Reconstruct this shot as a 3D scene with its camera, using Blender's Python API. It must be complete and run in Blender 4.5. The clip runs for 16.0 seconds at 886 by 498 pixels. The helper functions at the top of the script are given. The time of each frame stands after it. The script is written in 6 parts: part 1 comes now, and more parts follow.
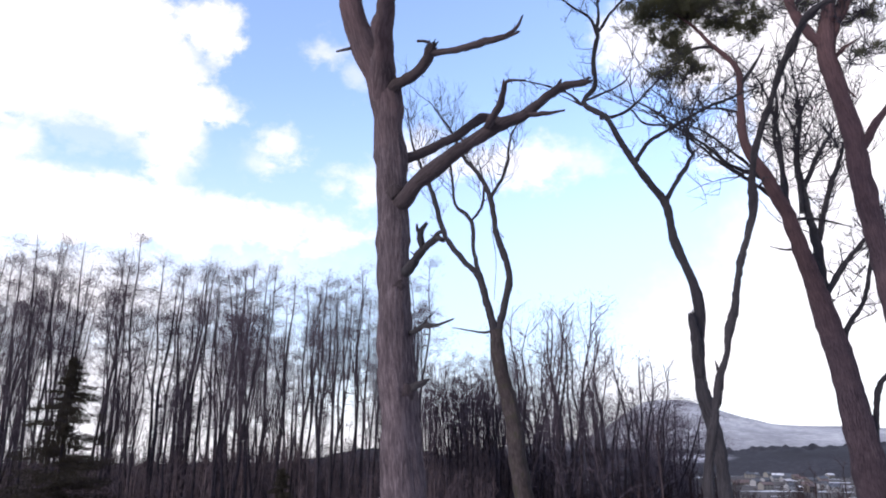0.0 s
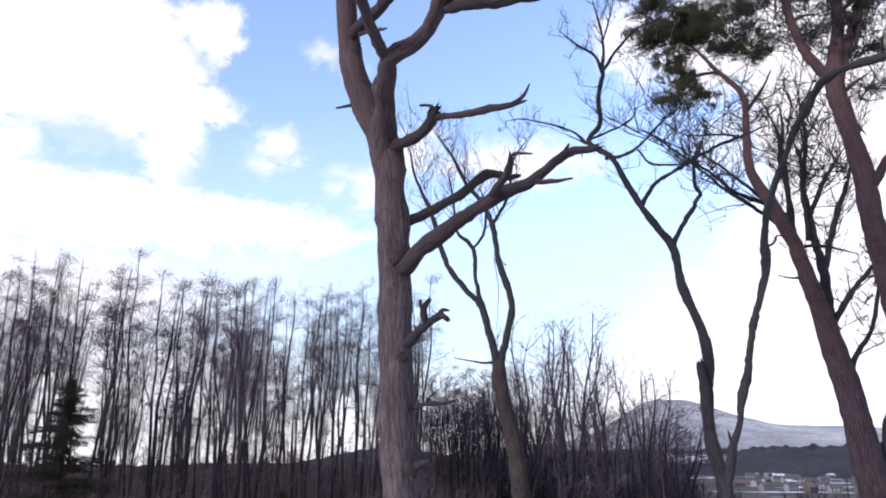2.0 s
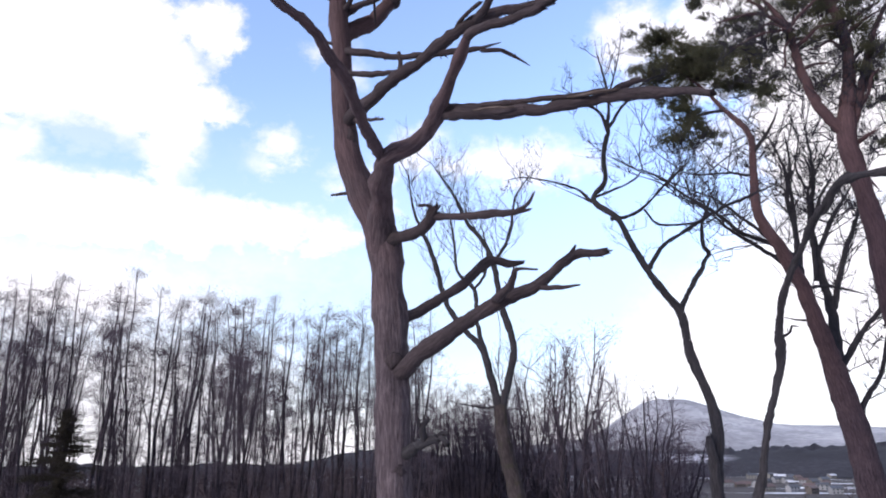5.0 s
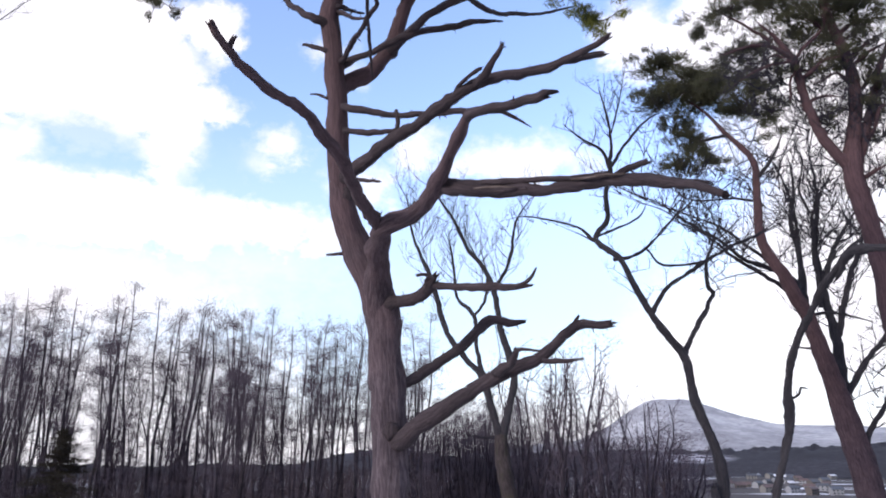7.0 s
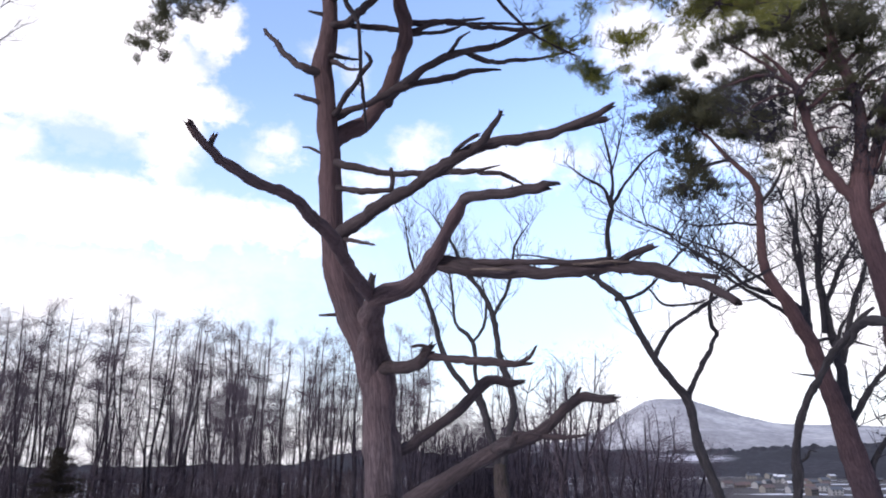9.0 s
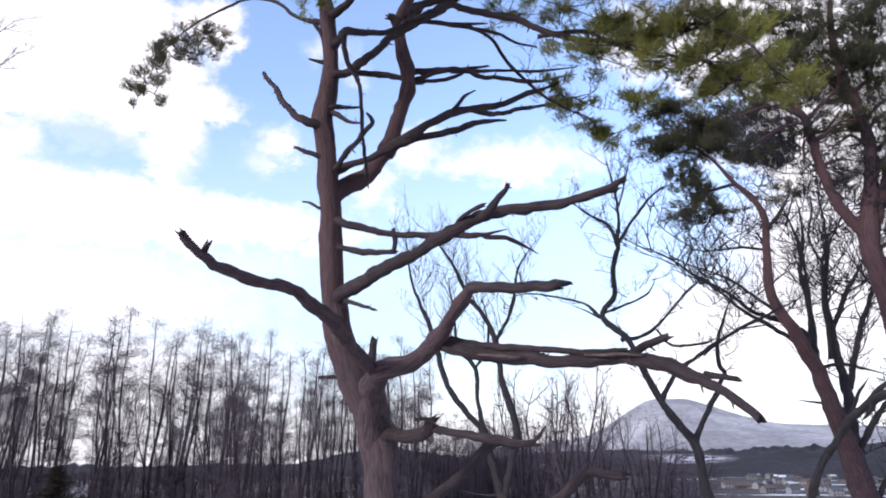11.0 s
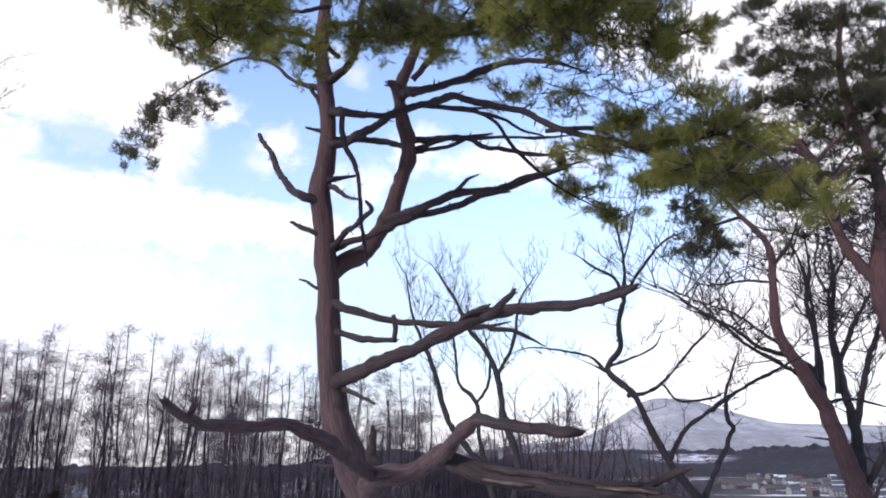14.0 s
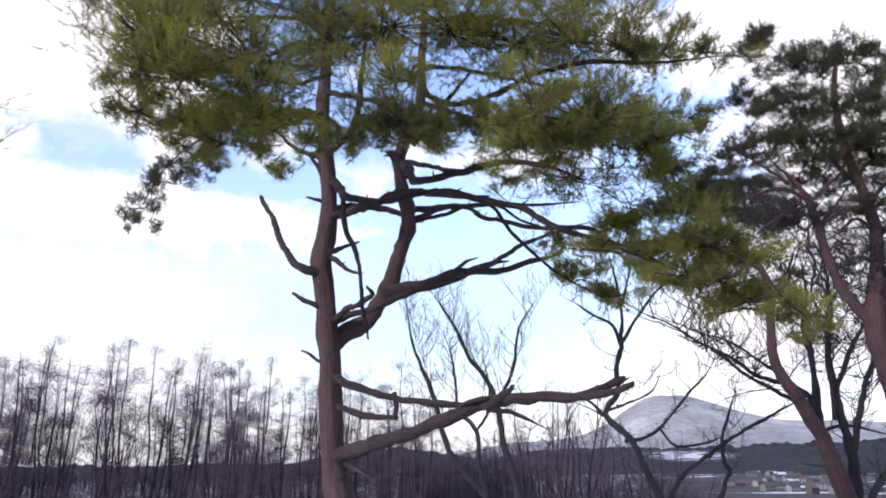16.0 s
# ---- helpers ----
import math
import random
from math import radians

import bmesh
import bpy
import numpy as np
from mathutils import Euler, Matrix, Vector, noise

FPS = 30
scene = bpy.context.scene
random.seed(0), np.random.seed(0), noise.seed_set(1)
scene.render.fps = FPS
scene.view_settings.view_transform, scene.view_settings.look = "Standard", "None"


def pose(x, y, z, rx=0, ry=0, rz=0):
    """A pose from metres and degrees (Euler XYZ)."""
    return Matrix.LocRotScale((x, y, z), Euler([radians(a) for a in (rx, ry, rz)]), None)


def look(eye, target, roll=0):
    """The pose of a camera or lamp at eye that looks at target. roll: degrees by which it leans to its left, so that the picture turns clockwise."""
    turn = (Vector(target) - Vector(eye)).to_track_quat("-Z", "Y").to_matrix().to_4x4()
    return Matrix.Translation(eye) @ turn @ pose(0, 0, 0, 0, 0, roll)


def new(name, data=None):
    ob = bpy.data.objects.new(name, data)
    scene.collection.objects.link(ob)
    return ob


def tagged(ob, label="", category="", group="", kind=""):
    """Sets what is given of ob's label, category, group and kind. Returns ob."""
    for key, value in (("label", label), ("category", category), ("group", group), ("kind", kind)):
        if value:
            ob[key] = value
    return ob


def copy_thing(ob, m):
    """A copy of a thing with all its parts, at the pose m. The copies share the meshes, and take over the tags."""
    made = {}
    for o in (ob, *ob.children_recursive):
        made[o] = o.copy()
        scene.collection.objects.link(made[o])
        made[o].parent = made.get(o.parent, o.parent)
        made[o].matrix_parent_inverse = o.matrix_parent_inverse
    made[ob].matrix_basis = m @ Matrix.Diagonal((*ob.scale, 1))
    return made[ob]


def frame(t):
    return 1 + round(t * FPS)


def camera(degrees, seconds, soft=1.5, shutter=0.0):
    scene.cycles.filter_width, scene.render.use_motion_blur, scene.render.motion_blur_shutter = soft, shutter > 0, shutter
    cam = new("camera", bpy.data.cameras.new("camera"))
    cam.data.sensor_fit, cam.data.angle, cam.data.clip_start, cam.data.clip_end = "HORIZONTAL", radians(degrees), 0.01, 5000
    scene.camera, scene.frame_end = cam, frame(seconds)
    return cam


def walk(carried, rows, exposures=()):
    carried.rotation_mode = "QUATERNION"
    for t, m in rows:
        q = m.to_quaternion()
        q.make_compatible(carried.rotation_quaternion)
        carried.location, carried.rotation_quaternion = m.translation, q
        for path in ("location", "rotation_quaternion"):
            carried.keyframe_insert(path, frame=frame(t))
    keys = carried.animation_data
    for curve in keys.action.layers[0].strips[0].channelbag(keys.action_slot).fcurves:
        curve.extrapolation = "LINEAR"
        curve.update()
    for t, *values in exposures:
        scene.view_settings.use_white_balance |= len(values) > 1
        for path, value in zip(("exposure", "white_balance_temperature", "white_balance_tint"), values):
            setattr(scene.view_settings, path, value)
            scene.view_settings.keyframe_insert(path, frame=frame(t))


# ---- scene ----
cam = camera(65.0, 16.0, 1.9)
METRES, EYE, TILT, LEAN, TURN = 8.0, 2.0, 16.6, 0.0, 0.0
ROWS = [
    (0.0, 0.0, 0.0, 0.0, 0.0, 0.0, -0.0),
    (0.5, -0.0061, 0.0117, 0.0334, -0.01, 0.0, 0.03),
    (1.0, -0.0084, 0.0228, 0.0662, 0.0, 0.01, 0.06),
    (1.5, -0.0084, 0.0342, 0.0988, 0.01, 0.02, 0.08),
    (2.0, -0.0068, 0.045, 0.1308, 0.0, 0.01, 0.1),
    (2.5, -0.0063, 0.0571, 0.1619, 0.0, 0.01, 0.12),
    (3.0, -0.0043, 0.0687, 0.1952, 0.02, -0.01, 0.14),
    (3.5, -0.0056, 0.0778, 0.2258, 0.02, 0.01, 0.14),
    (4.0, -0.0066, 0.0894, 0.2583, 0.03, 0.0, 0.15),
    (6.5, -0.0019, 0.1386, 0.4071, 0.08, -0.03, 0.17),
    (7.0, -0.0024, 0.1505, 0.4385, 0.06, -0.03, 0.18),
    (7.5, -0.0017, 0.1628, 0.4691, 0.05, -0.03, 0.19),
    (8.0, 0.0008, 0.175, 0.498, 0.03, -0.05, 0.19),
    (8.5, 0.0033, 0.1866, 0.5254, 0.01, -0.06, 0.21),
    (9.0, 0.003, 0.1964, 0.5522, 0.01, -0.06, 0.22),
    (11.5, -0.0031, 0.2418, 0.6863, 0.06, -0.11, 0.19),
    (12.0, -0.002, 0.2482, 0.7071, 0.05, -0.11, 0.2),
    (12.5, -0.0025, 0.2551, 0.7267, 0.03, -0.11, 0.22),
    (13.0, -0.0037, 0.264, 0.7494, 0.03, -0.11, 0.22),
    (13.5, -0.0047, 0.2745, 0.776, 0.04, -0.11, 0.24),
    (14.0, -0.0063, 0.2841, 0.808, 0.03, -0.13, 0.28),
    (14.5, -0.0068, 0.289, 0.8422, 0.02, -0.15, 0.3),
    (15.0, -0.0058, 0.2867, 0.879, 0.02, -0.18, 0.36),
    (15.5, -0.0055, 0.2784, 0.9124, -0.0, -0.25, 0.43),
    (16.0, -0.0053, 0.2628, 0.9444, -0.01, -0.3, 0.49),
]
walk(cam, [(t, pose(0, 0, EYE, TILT, LEAN, TURN) @ pose(METRES * x, METRES * y, METRES * z, 90 + pitch, roll, yaw)) for t, x, y, z, yaw, pitch, roll in ROWS], [(0.0, 0.0, 6420, 15.0), (16.0, 0.0, 6420, 15.0)])


# ---- world, sun ----
SUN_AZ, SUN_EL = -132.0, 19.0   # degrees clockwise from +y, above the horizon

# cloud banks ahead: azimuth, height, half width, half height in degrees, thickness
CLOUDS = [(-31.5, 30.0, 9.4, 5.7, 1.0), (-21.0, 32.4, 2.5, 2.1, 1.0), (-23.2, 29.0, 2.4, 2.2, 1.0), (-21.2, 26.4, 2.6, 1.8, 1.0), (-23.8, 26.0, 2.6, 3.0, 1.0), (-18.7, 26.3, 1.2, 0.8, 0.7), (-31.7, 24.5, 9.8, 2.3, 1.0),
          (-34.0, 20.4, 2.1, 3.1, 1.0), (-22.9, 23.7, 2.6, 3.4, 1.0), (-28.4, 17.7, 12.6, 3.1, 1.0), (-17.4, 17.7, 8.5, 2.0, 0.95), (-11.3, 17.3, 2.8, 1.1, 0.8)]
LOW_CLOUDS = [(-29.7, 11.3, 11.9, 3.6, 0.95), (-16.7, 14.7, 4.9, 1.2, 0.55), (-25.1, 4.3, 14.9, 5.2, 0.85), (0.6, 3.4, 18.4, 2.6, 0.55),
              (16.2, 4.5, 6.7, 3.8, 0.8), (22.7, 7.6, 7.5, 5.8, 0.98), (30.1, 11.9, 7.2, 9.9, 0.95)]
SMALL_CLOUDS = [(-14.6, 24.2, 1.9, 1.3, 0.85), (-16.2, 23.0, 1.4, 0.8, 0.6), (-11.0, 32.1, 1.3, 0.7, 0.6), (-8.2, 30.5, 0.8, 1.3, 0.4), (-7.2, 21.8, 2.7, 1.5, 0.75),
                (-2.0, 24.6, 2.5, 1.6, 0.8), (6.0, 23.5, 5.7, 1.6, 0.85), (11.2, 23.4, 2.9, 1.1, 0.5), (17.2, 32.5, 3.7, 2.3, 0.85), (18.6, 30.2, 2.8, 1.7, 0.6),
                (25.7, 31.0, 6.1, 4.3, 0.95), (32.4, 25.8, 7.4, 9.1, 1.0), (25.8, 23.1, 4.9, 2.5, 0.6)]
GAPS = [(-29.5, 22.4, 4.6, 2.1, 0.8), (-34.4, 22.5, 1.0, 0.7, 0.5), (-21.2, 30.3, 1.0, 0.7, 0.5), (-20.9, 21.4, 1.2, 1.1, 0.7), (-19.0, 22.6, 2.4, 2.4, 0.9), (-19.0, 16.3, 3.3, 0.6, 0.45)]

world = bpy.data.worlds.new("sky")
scene.world = world
world.use_nodes = True
wt = world.node_tree
wt.nodes.clear()


def node(tree, kind, **settings):
    n = tree.nodes.new(kind)
    for key, value in settings.items():
        setattr(n, key, value)
    return n


def feed(tree, socket, value):
    if isinstance(value, bpy.types.NodeSocket):
        tree.links.new(value, socket)
    else:
        socket.default_value = value


def calc(tree, op, *values, clamp=False):
    n = node(tree, "ShaderNodeMath", operation=op, use_clamp=clamp)
    for i, v in enumerate(values):
        feed(tree, n.inputs[i], v)
    return n.outputs[0]


def blend(tree, fac, a, b, mode="MIX"):
    n = node(tree, "ShaderNodeMix", data_type="RGBA", blend_type=mode)
    feed(tree, n.inputs[0], fac)
    feed(tree, n.inputs[6], a)
    feed(tree, n.inputs[7], b)
    return n.outputs[2]


def ramp(tree, fac, lo, hi, a=0.0, b=1.0, smooth=True):
    n = node(tree, "ShaderNodeMapRange", interpolation_type="SMOOTHSTEP" if smooth else "LINEAR")
    for i, v in enumerate((fac, lo, hi, a, b)):
        feed(tree, n.inputs[i], v)
    return n.outputs[0]


def noise_tex(tree, vector, scale, detail=4.0, rough=0.55, distort=0.0):
    n = node(tree, "ShaderNodeTexNoise")
    if vector is not None:
        tree.links.new(vector, n.inputs["Vector"])
    n.inputs["Scale"].default_value = scale
    n.inputs["Detail"].default_value = detail
    n.inputs["Roughness"].default_value = rough
    n.inputs["Distortion"].default_value = distort
    return n.outputs[0]


def mapped(tree, vector, scale=(1, 1, 1), place=(0, 0, 0)):
    n = node(tree, "ShaderNodeMapping")
    tree.links.new(vector, n.inputs["Vector"])
    n.inputs["Scale"].default_value = scale
    n.inputs["Location"].default_value = place
    return n.outputs[0]


sky = node(wt, "ShaderNodeTexSky", sky_type="NISHITA", sun_disc=False)
sky.sun_elevation, sky.sun_rotation = radians(SUN_EL), radians(SUN_AZ)
sky.air_density, sky.dust_density, sky.ozone_density = 1.0, 0.4, 1.6
way = node(wt, "ShaderNodeTexCoord").outputs["Generated"]
axes = node(wt, "ShaderNodeSeparateXYZ")
wt.links.new(way, axes.inputs[0])
wisp = noise_tex(wt, way, 7.0, 6.0, 0.6)
puff = noise_tex(wt, mapped(wt, way, (1, 1, 1.6), (3.1, 0.4, 1.7)), 16.0, 6.0, 0.62)
drift = noise_tex(wt, mapped(wt, way, (1, 1, 2.2), (0.7, 2.4, 0.1)), 2.2, 5.0, 0.55)
azimuth = calc(wt, "MULTIPLY", calc(wt, "ARCTAN2", axes.outputs[0], axes.outputs[1]), 57.2958)
height = calc(wt, "MULTIPLY", calc(wt, "ARCSINE", axes.outputs[2]), 57.2958)
fringe = noise_tex(wt, mapped(wt, way, (1, 1, 1.3), (0.2, 5.1, 2.2)), 38.0, 5.0, 0.6)
azimuth2 = calc(wt, "ADD", azimuth, calc(wt, "MULTIPLY", calc(wt, "SUBTRACT", wisp, 0.5), 5.5))
height2 = calc(wt, "ADD", height, calc(wt, "MULTIPLY", calc(wt, "SUBTRACT", puff, 0.5), 4.4))
ragged = calc(wt, "ADD", calc(wt, "MULTIPLY", calc(wt, "SUBTRACT", puff, 0.5), 2.6), calc(wt, "MULTIPLY", calc(wt, "SUBTRACT", fringe, 0.5), 3.0))


def bank(blobs, soft):
    """How thick the cloud is in a direction: the thickest of these banks; soft: the width of their edges in degrees."""
    best = None
    for az, el, wide, tall, weight in blobs:
        dx = calc(wt, "MULTIPLY", calc(wt, "SUBTRACT", azimuth2, az), 1.0 / wide)
        dy = calc(wt, "MULTIPLY", calc(wt, "SUBTRACT", height2, el), 1.0 / tall)
        d = calc(wt, "SQRT", calc(wt, "ADD", calc(wt, "MULTIPLY", dx, dx), calc(wt, "MULTIPLY", dy, dy)))
        depth = calc(wt, "ADD", calc(wt, "MULTIPLY", calc(wt, "SUBTRACT", 1.0, d), min(wide, tall)), ragged)
        f = calc(wt, "MULTIPLY", ramp(wt, depth, -0.45 * soft, 0.55 * soft), weight)
        best = f if best is None else calc(wt, "MAXIMUM", best, f)
    return best


# scattered cloud all round, with the banks that stand ahead
ahead = ramp(wt, axes.outputs[1], 0.55, 0.75)
scattered = ramp(wt, calc(wt, "ADD", drift, calc(wt, "MULTIPLY", calc(wt, "SUBTRACT", puff, 0.5), 0.12)), 0.44, 0.66)
stand = calc(wt, "MAXIMUM", calc(wt, "MAXIMUM", bank(CLOUDS, 1.7), bank(LOW_CLOUDS, 6.0)), bank(SMALL_CLOUDS, 2.2))
stand = calc(wt, "MULTIPLY", stand, calc(wt, "SUBTRACT", 1.0, bank(GAPS, 2.0)))
veil = calc(wt, "ADD", calc(wt, "MULTIPLY", stand, ahead), calc(wt, "MULTIPLY", scattered, calc(wt, "SUBTRACT", 1.0, ahead)))
veil = ramp(wt, veil, 0.0, 1.0, 0.03, 1.0, smooth=False)
haze = ramp(wt, height, 30.0, 8.0, 0.0, 0.75)
glare = ramp(wt, height, 9.0, 0.0, 0.0, 0.85)
veil = calc(wt, "MAXIMUM", veil, glare)
SKY, CLOUD, HAZE = (0.40, 0.39, 0.425, 1), (1.25, 1.23, 1.26, 1), (0.74, 0.915, 1.07, 1)
blue = blend(wt, 1.0, sky.outputs[0], SKY, "MULTIPLY")
shown = blend(wt, veil, blend(wt, haze, blue, HAZE), CLOUD)
background = node(wt, "ShaderNodeBackground")
wt.links.new(shown, background.inputs["Color"])
background.inputs["Strength"].default_value = 1.0
wt.links.new(background.outputs[0], node(wt, "ShaderNodeOutputWorld").inputs["Surface"])

sun_lamp = new("sun", bpy.data.lights.new("sun", "SUN"))
sun_lamp.data.energy, sun_lamp.data.angle, sun_lamp.data.color = 4.0, radians(9), (1.0, 0.95, 0.88)
sa, se = radians(SUN_AZ), radians(SUN_EL)
sun_lamp.matrix_world = look((40 * math.sin(sa) * math.cos(se), 40 * math.cos(sa) * math.cos(se), 40 * math.sin(se)), (0, 0, 0))


# ---- materials ----
def material(name, rough=0.9):
    m = bpy.data.materials.new(name)
    m.use_nodes = True
    t = m.node_tree
    shader = t.nodes["Principled BSDF"]
    shader.inputs["Roughness"].default_value = rough
    shader.inputs["Specular IOR Level"].default_value = 0.2
    return m, t, shader


def colours(t, fac, stops):
    n = node(t, "ShaderNodeValToRGB")
    ends = n.color_ramp.elements
    while len(ends) < len(stops):
        ends.new(0.5)
    for e, (p, c) in zip(ends, stops):
        e.position, e.color = p, (*c, 1)
    t.links.new(fac, n.inputs[0])
    return n.outputs[0]


def bumped(t, shader, height_socket, strength, distance):
    n = node(t, "ShaderNodeBump")
    n.inputs["Strength"].default_value, n.inputs["Distance"].default_value = strength, distance
    t.links.new(height_socket, n.inputs["Height"])
    t.links.new(n.outputs[0], shader.inputs["Normal"])


def bark(name, dark, mid, light, size=1.0, red=None, red_from=8.0, red_to=13.0, moss=None, along=True, plate=0.2):
    """Furrowed bark; red: the thinner flaking bark that takes over higher up the tree."""
    m, t, shader = material(name, 0.95)
    where = node(t, "ShaderNodeTexCoord").outputs["Object"]
    grain_ = where
    if along:
        grain_ = node(t, "ShaderNodeAttribute", attribute_name="grain").outputs["Vector"]
    ridges = noise_tex(t, mapped(t, grain_, (26 * size, 26 * size, 3.0 * size)), 1.0, 5.0, 0.6, 0.7)
    ridges = ramp(t, ridges, 0.16, 0.84)
    plates = node(t, "ShaderNodeTexVoronoi", feature="DISTANCE_TO_EDGE")
    t.links.new(mapped(t, grain_, (15 * size, 15 * size, 4.0 * size)), plates.inputs["Vector"])
    plates.inputs["Scale"].default_value = 1.0
    crack = ramp(t, plates.outputs[0], 0.0, 0.22)
    grain = noise_tex(t, grain_, 90.0 * size, 3.0, 0.6)
    blotch = noise_tex(t, where, 2.1, 3.0, 0.6)
    relief = calc(t, "ADD", calc(t, "MULTIPLY", ridges, 1.0 - plate), calc(t, "MULTIPLY", crack, plate))
    tone = calc(t, "ADD", calc(t, "MULTIPLY", calc(t, "SUBTRACT", relief, 0.5), 0.7), 0.5)
    tone = calc(t, "ADD", tone, calc(t, "MULTIPLY", calc(t, "SUBTRACT", grain, 0.5), 0.6))
    tone = calc(t, "ADD", tone, calc(t, "MULTIPLY", calc(t, "SUBTRACT", blotch, 0.5), 0.5))
    base = colours(t, tone, ((0.25, dark), (0.55, mid), (0.85, light)))
    if red:
        z = node(t, "ShaderNodeSeparateXYZ")
        t.links.new(where, z.inputs[0])
        up = calc(t, "ADD", z.outputs[2], calc(t, "MULTIPLY", calc(t, "SUBTRACT", blotch, 0.5), 5.0))
        flaky = colours(t, tone, ((0.2, tuple(c * 0.5 for c in red)), (0.55, tuple(c * 0.85 for c in red)), (0.9, tuple(c * 1.1 for c in red))))
        base = blend(t, ramp(t, up, red_from, red_to), base, flaky)
    if moss:
        base = blend(t, ramp(t, noise_tex(t, where, 3.3, 5.0, 0.65), 0.5, 0.7, 0.0, 0.75), base, (*moss, 1))
    t.links.new(base, shader.inputs["Base Color"])
    bumped(t, shader, calc(t, "ADD", relief, calc(t, "MULTIPLY", grain, 0.3)), 0.75, 0.028 / size)
    return m


PINE_BARK = bark("pine_bark", (0.028, 0.0205, 0.0245), (0.067, 0.051, 0.058), (0.122, 0.096, 0.106), 1.05, (0.08, 0.05, 0.055), 5.5, 11.0, plate=0.1)
RED_BARK = bark("red_pine_bark", (0.020, 0.0135, 0.018), (0.046, 0.031, 0.038), (0.082, 0.059, 0.068), 1.0, (0.085, 0.049, 0.053), 5.0, 14.0, plate=0.12)
DEAD_WOOD = bark("dead_wood", (0.022, 0.0165, 0.019), (0.037, 0.0275, 0.031), (0.062, 0.047, 0.052), 1.4, plate=0.12)
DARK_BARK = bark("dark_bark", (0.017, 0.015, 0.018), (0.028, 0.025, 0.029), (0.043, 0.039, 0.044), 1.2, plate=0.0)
MOSSY_BARK = bark("mossy_bark", (0.015, 0.011, 0.012), (0.031, 0.0235, 0.0245), (0.056, 0.046, 0.044), 1.0, moss=(0.026, 0.025, 0.015))
TWIG_BARK = bark("twig_bark", (0.02, 0.013, 0.018), (0.046, 0.030, 0.038), (0.07, 0.05, 0.06), 1.0, along=False)
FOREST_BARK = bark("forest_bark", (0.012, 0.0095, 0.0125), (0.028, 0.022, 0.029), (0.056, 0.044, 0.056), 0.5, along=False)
# the wood's twigs: lightened to lilac in place of haze and sky glow
FOREST_TWIG = bark("hazed_twig_bark", (0.041, 0.032, 0.041), (0.08, 0.063, 0.081), (0.122, 0.099, 0.124), 1.0, along=False)
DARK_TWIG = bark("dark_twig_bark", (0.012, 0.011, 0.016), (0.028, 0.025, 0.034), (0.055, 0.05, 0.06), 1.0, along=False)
SPLINTER = bark("splintered_wood", (0.03, 0.022, 0.02), (0.08, 0.06, 0.055), (0.15, 0.12, 0.11), 2.0)
# brushwood bark in a lighter colour, so that the near growth looks sunlit
SUNLIT_BRUSHWOOD = bark("sunlit_brushwood_bark", (0.04, 0.029, 0.034), (0.078, 0.058, 0.066), (0.125, 0.096, 0.105), 0.5, along=False)
BRUSHWOOD = bark("brushwood_bark", (0.0125, 0.0085, 0.0095), (0.028, 0.019, 0.0215), (0.048, 0.034, 0.037), 0.5, along=False)


def leafy(name, dark, light, through_light):
    m, t, shader = material(name, 0.6)
    pick = node(t, "ShaderNodeNewGeometry").outputs["Random Per Island"]
    where = node(t, "ShaderNodeTexCoord").outputs["Object"]
    patch = noise_tex(t, where, 1.6, 3.0, 0.6)
    whole = node(t, "ShaderNodeObjectInfo").outputs["Random"]
    tone = calc(t, "ADD", calc(t, "MULTIPLY", pick, 0.35), calc(t, "MULTIPLY", ramp(t, patch, 0.3, 0.7), 0.35))
    tone = calc(t, "ADD", tone, calc(t, "MULTIPLY", whole, 0.3))
    base = colours(t, tone, ((0.15, dark), (0.85, light)))
    t.links.new(base, shader.inputs["Base Color"])
    glow = node(t, "ShaderNodeBsdfTranslucent")
    t.links.new(blend(t, 1.0, base, (*through_light, 1), "MULTIPLY"), glow.inputs["Color"])
    mix = node(t, "ShaderNodeMixShader")
    mix.inputs[0].default_value = 0.5
    t.links.new(shader.outputs[0], mix.inputs[1])
    t.links.new(glow.outputs[0], mix.inputs[2])
    t.links.new(mix.outputs[0], t.nodes["Material Output"].inputs["Surface"])
    return m


NEEDLES = leafy("pine_needles", (0.073, 0.0755, 0.049), (0.262, 0.262, 0.06), (1.3, 1.25, 0.75))
DARK_NEEDLES = leafy("dark_pine_needles", (0.038, 0.039, 0.034), (0.092, 0.092, 0.055), (1.3, 1.25, 0.95))
CONIFER = leafy("conifer_needles", (0.022, 0.0185, 0.016), (0.04, 0.034, 0.028), (1.2, 1.2, 0.9))


def plain(name, stops, scale, rough=0.9, stretch=(1, 1, 1), bump=0.0):
    m, t, shader = material(name, rough)
    where = mapped(t, node(t, "ShaderNodeTexCoord").outputs["Object"], stretch)
    tone = noise_tex(t, where, scale, 6.0, 0.62)
    t.links.new(colours(t, tone, stops), shader.inputs["Base Color"])
    if bump:
        bumped(t, shader, tone, 0.6, bump)
    return m


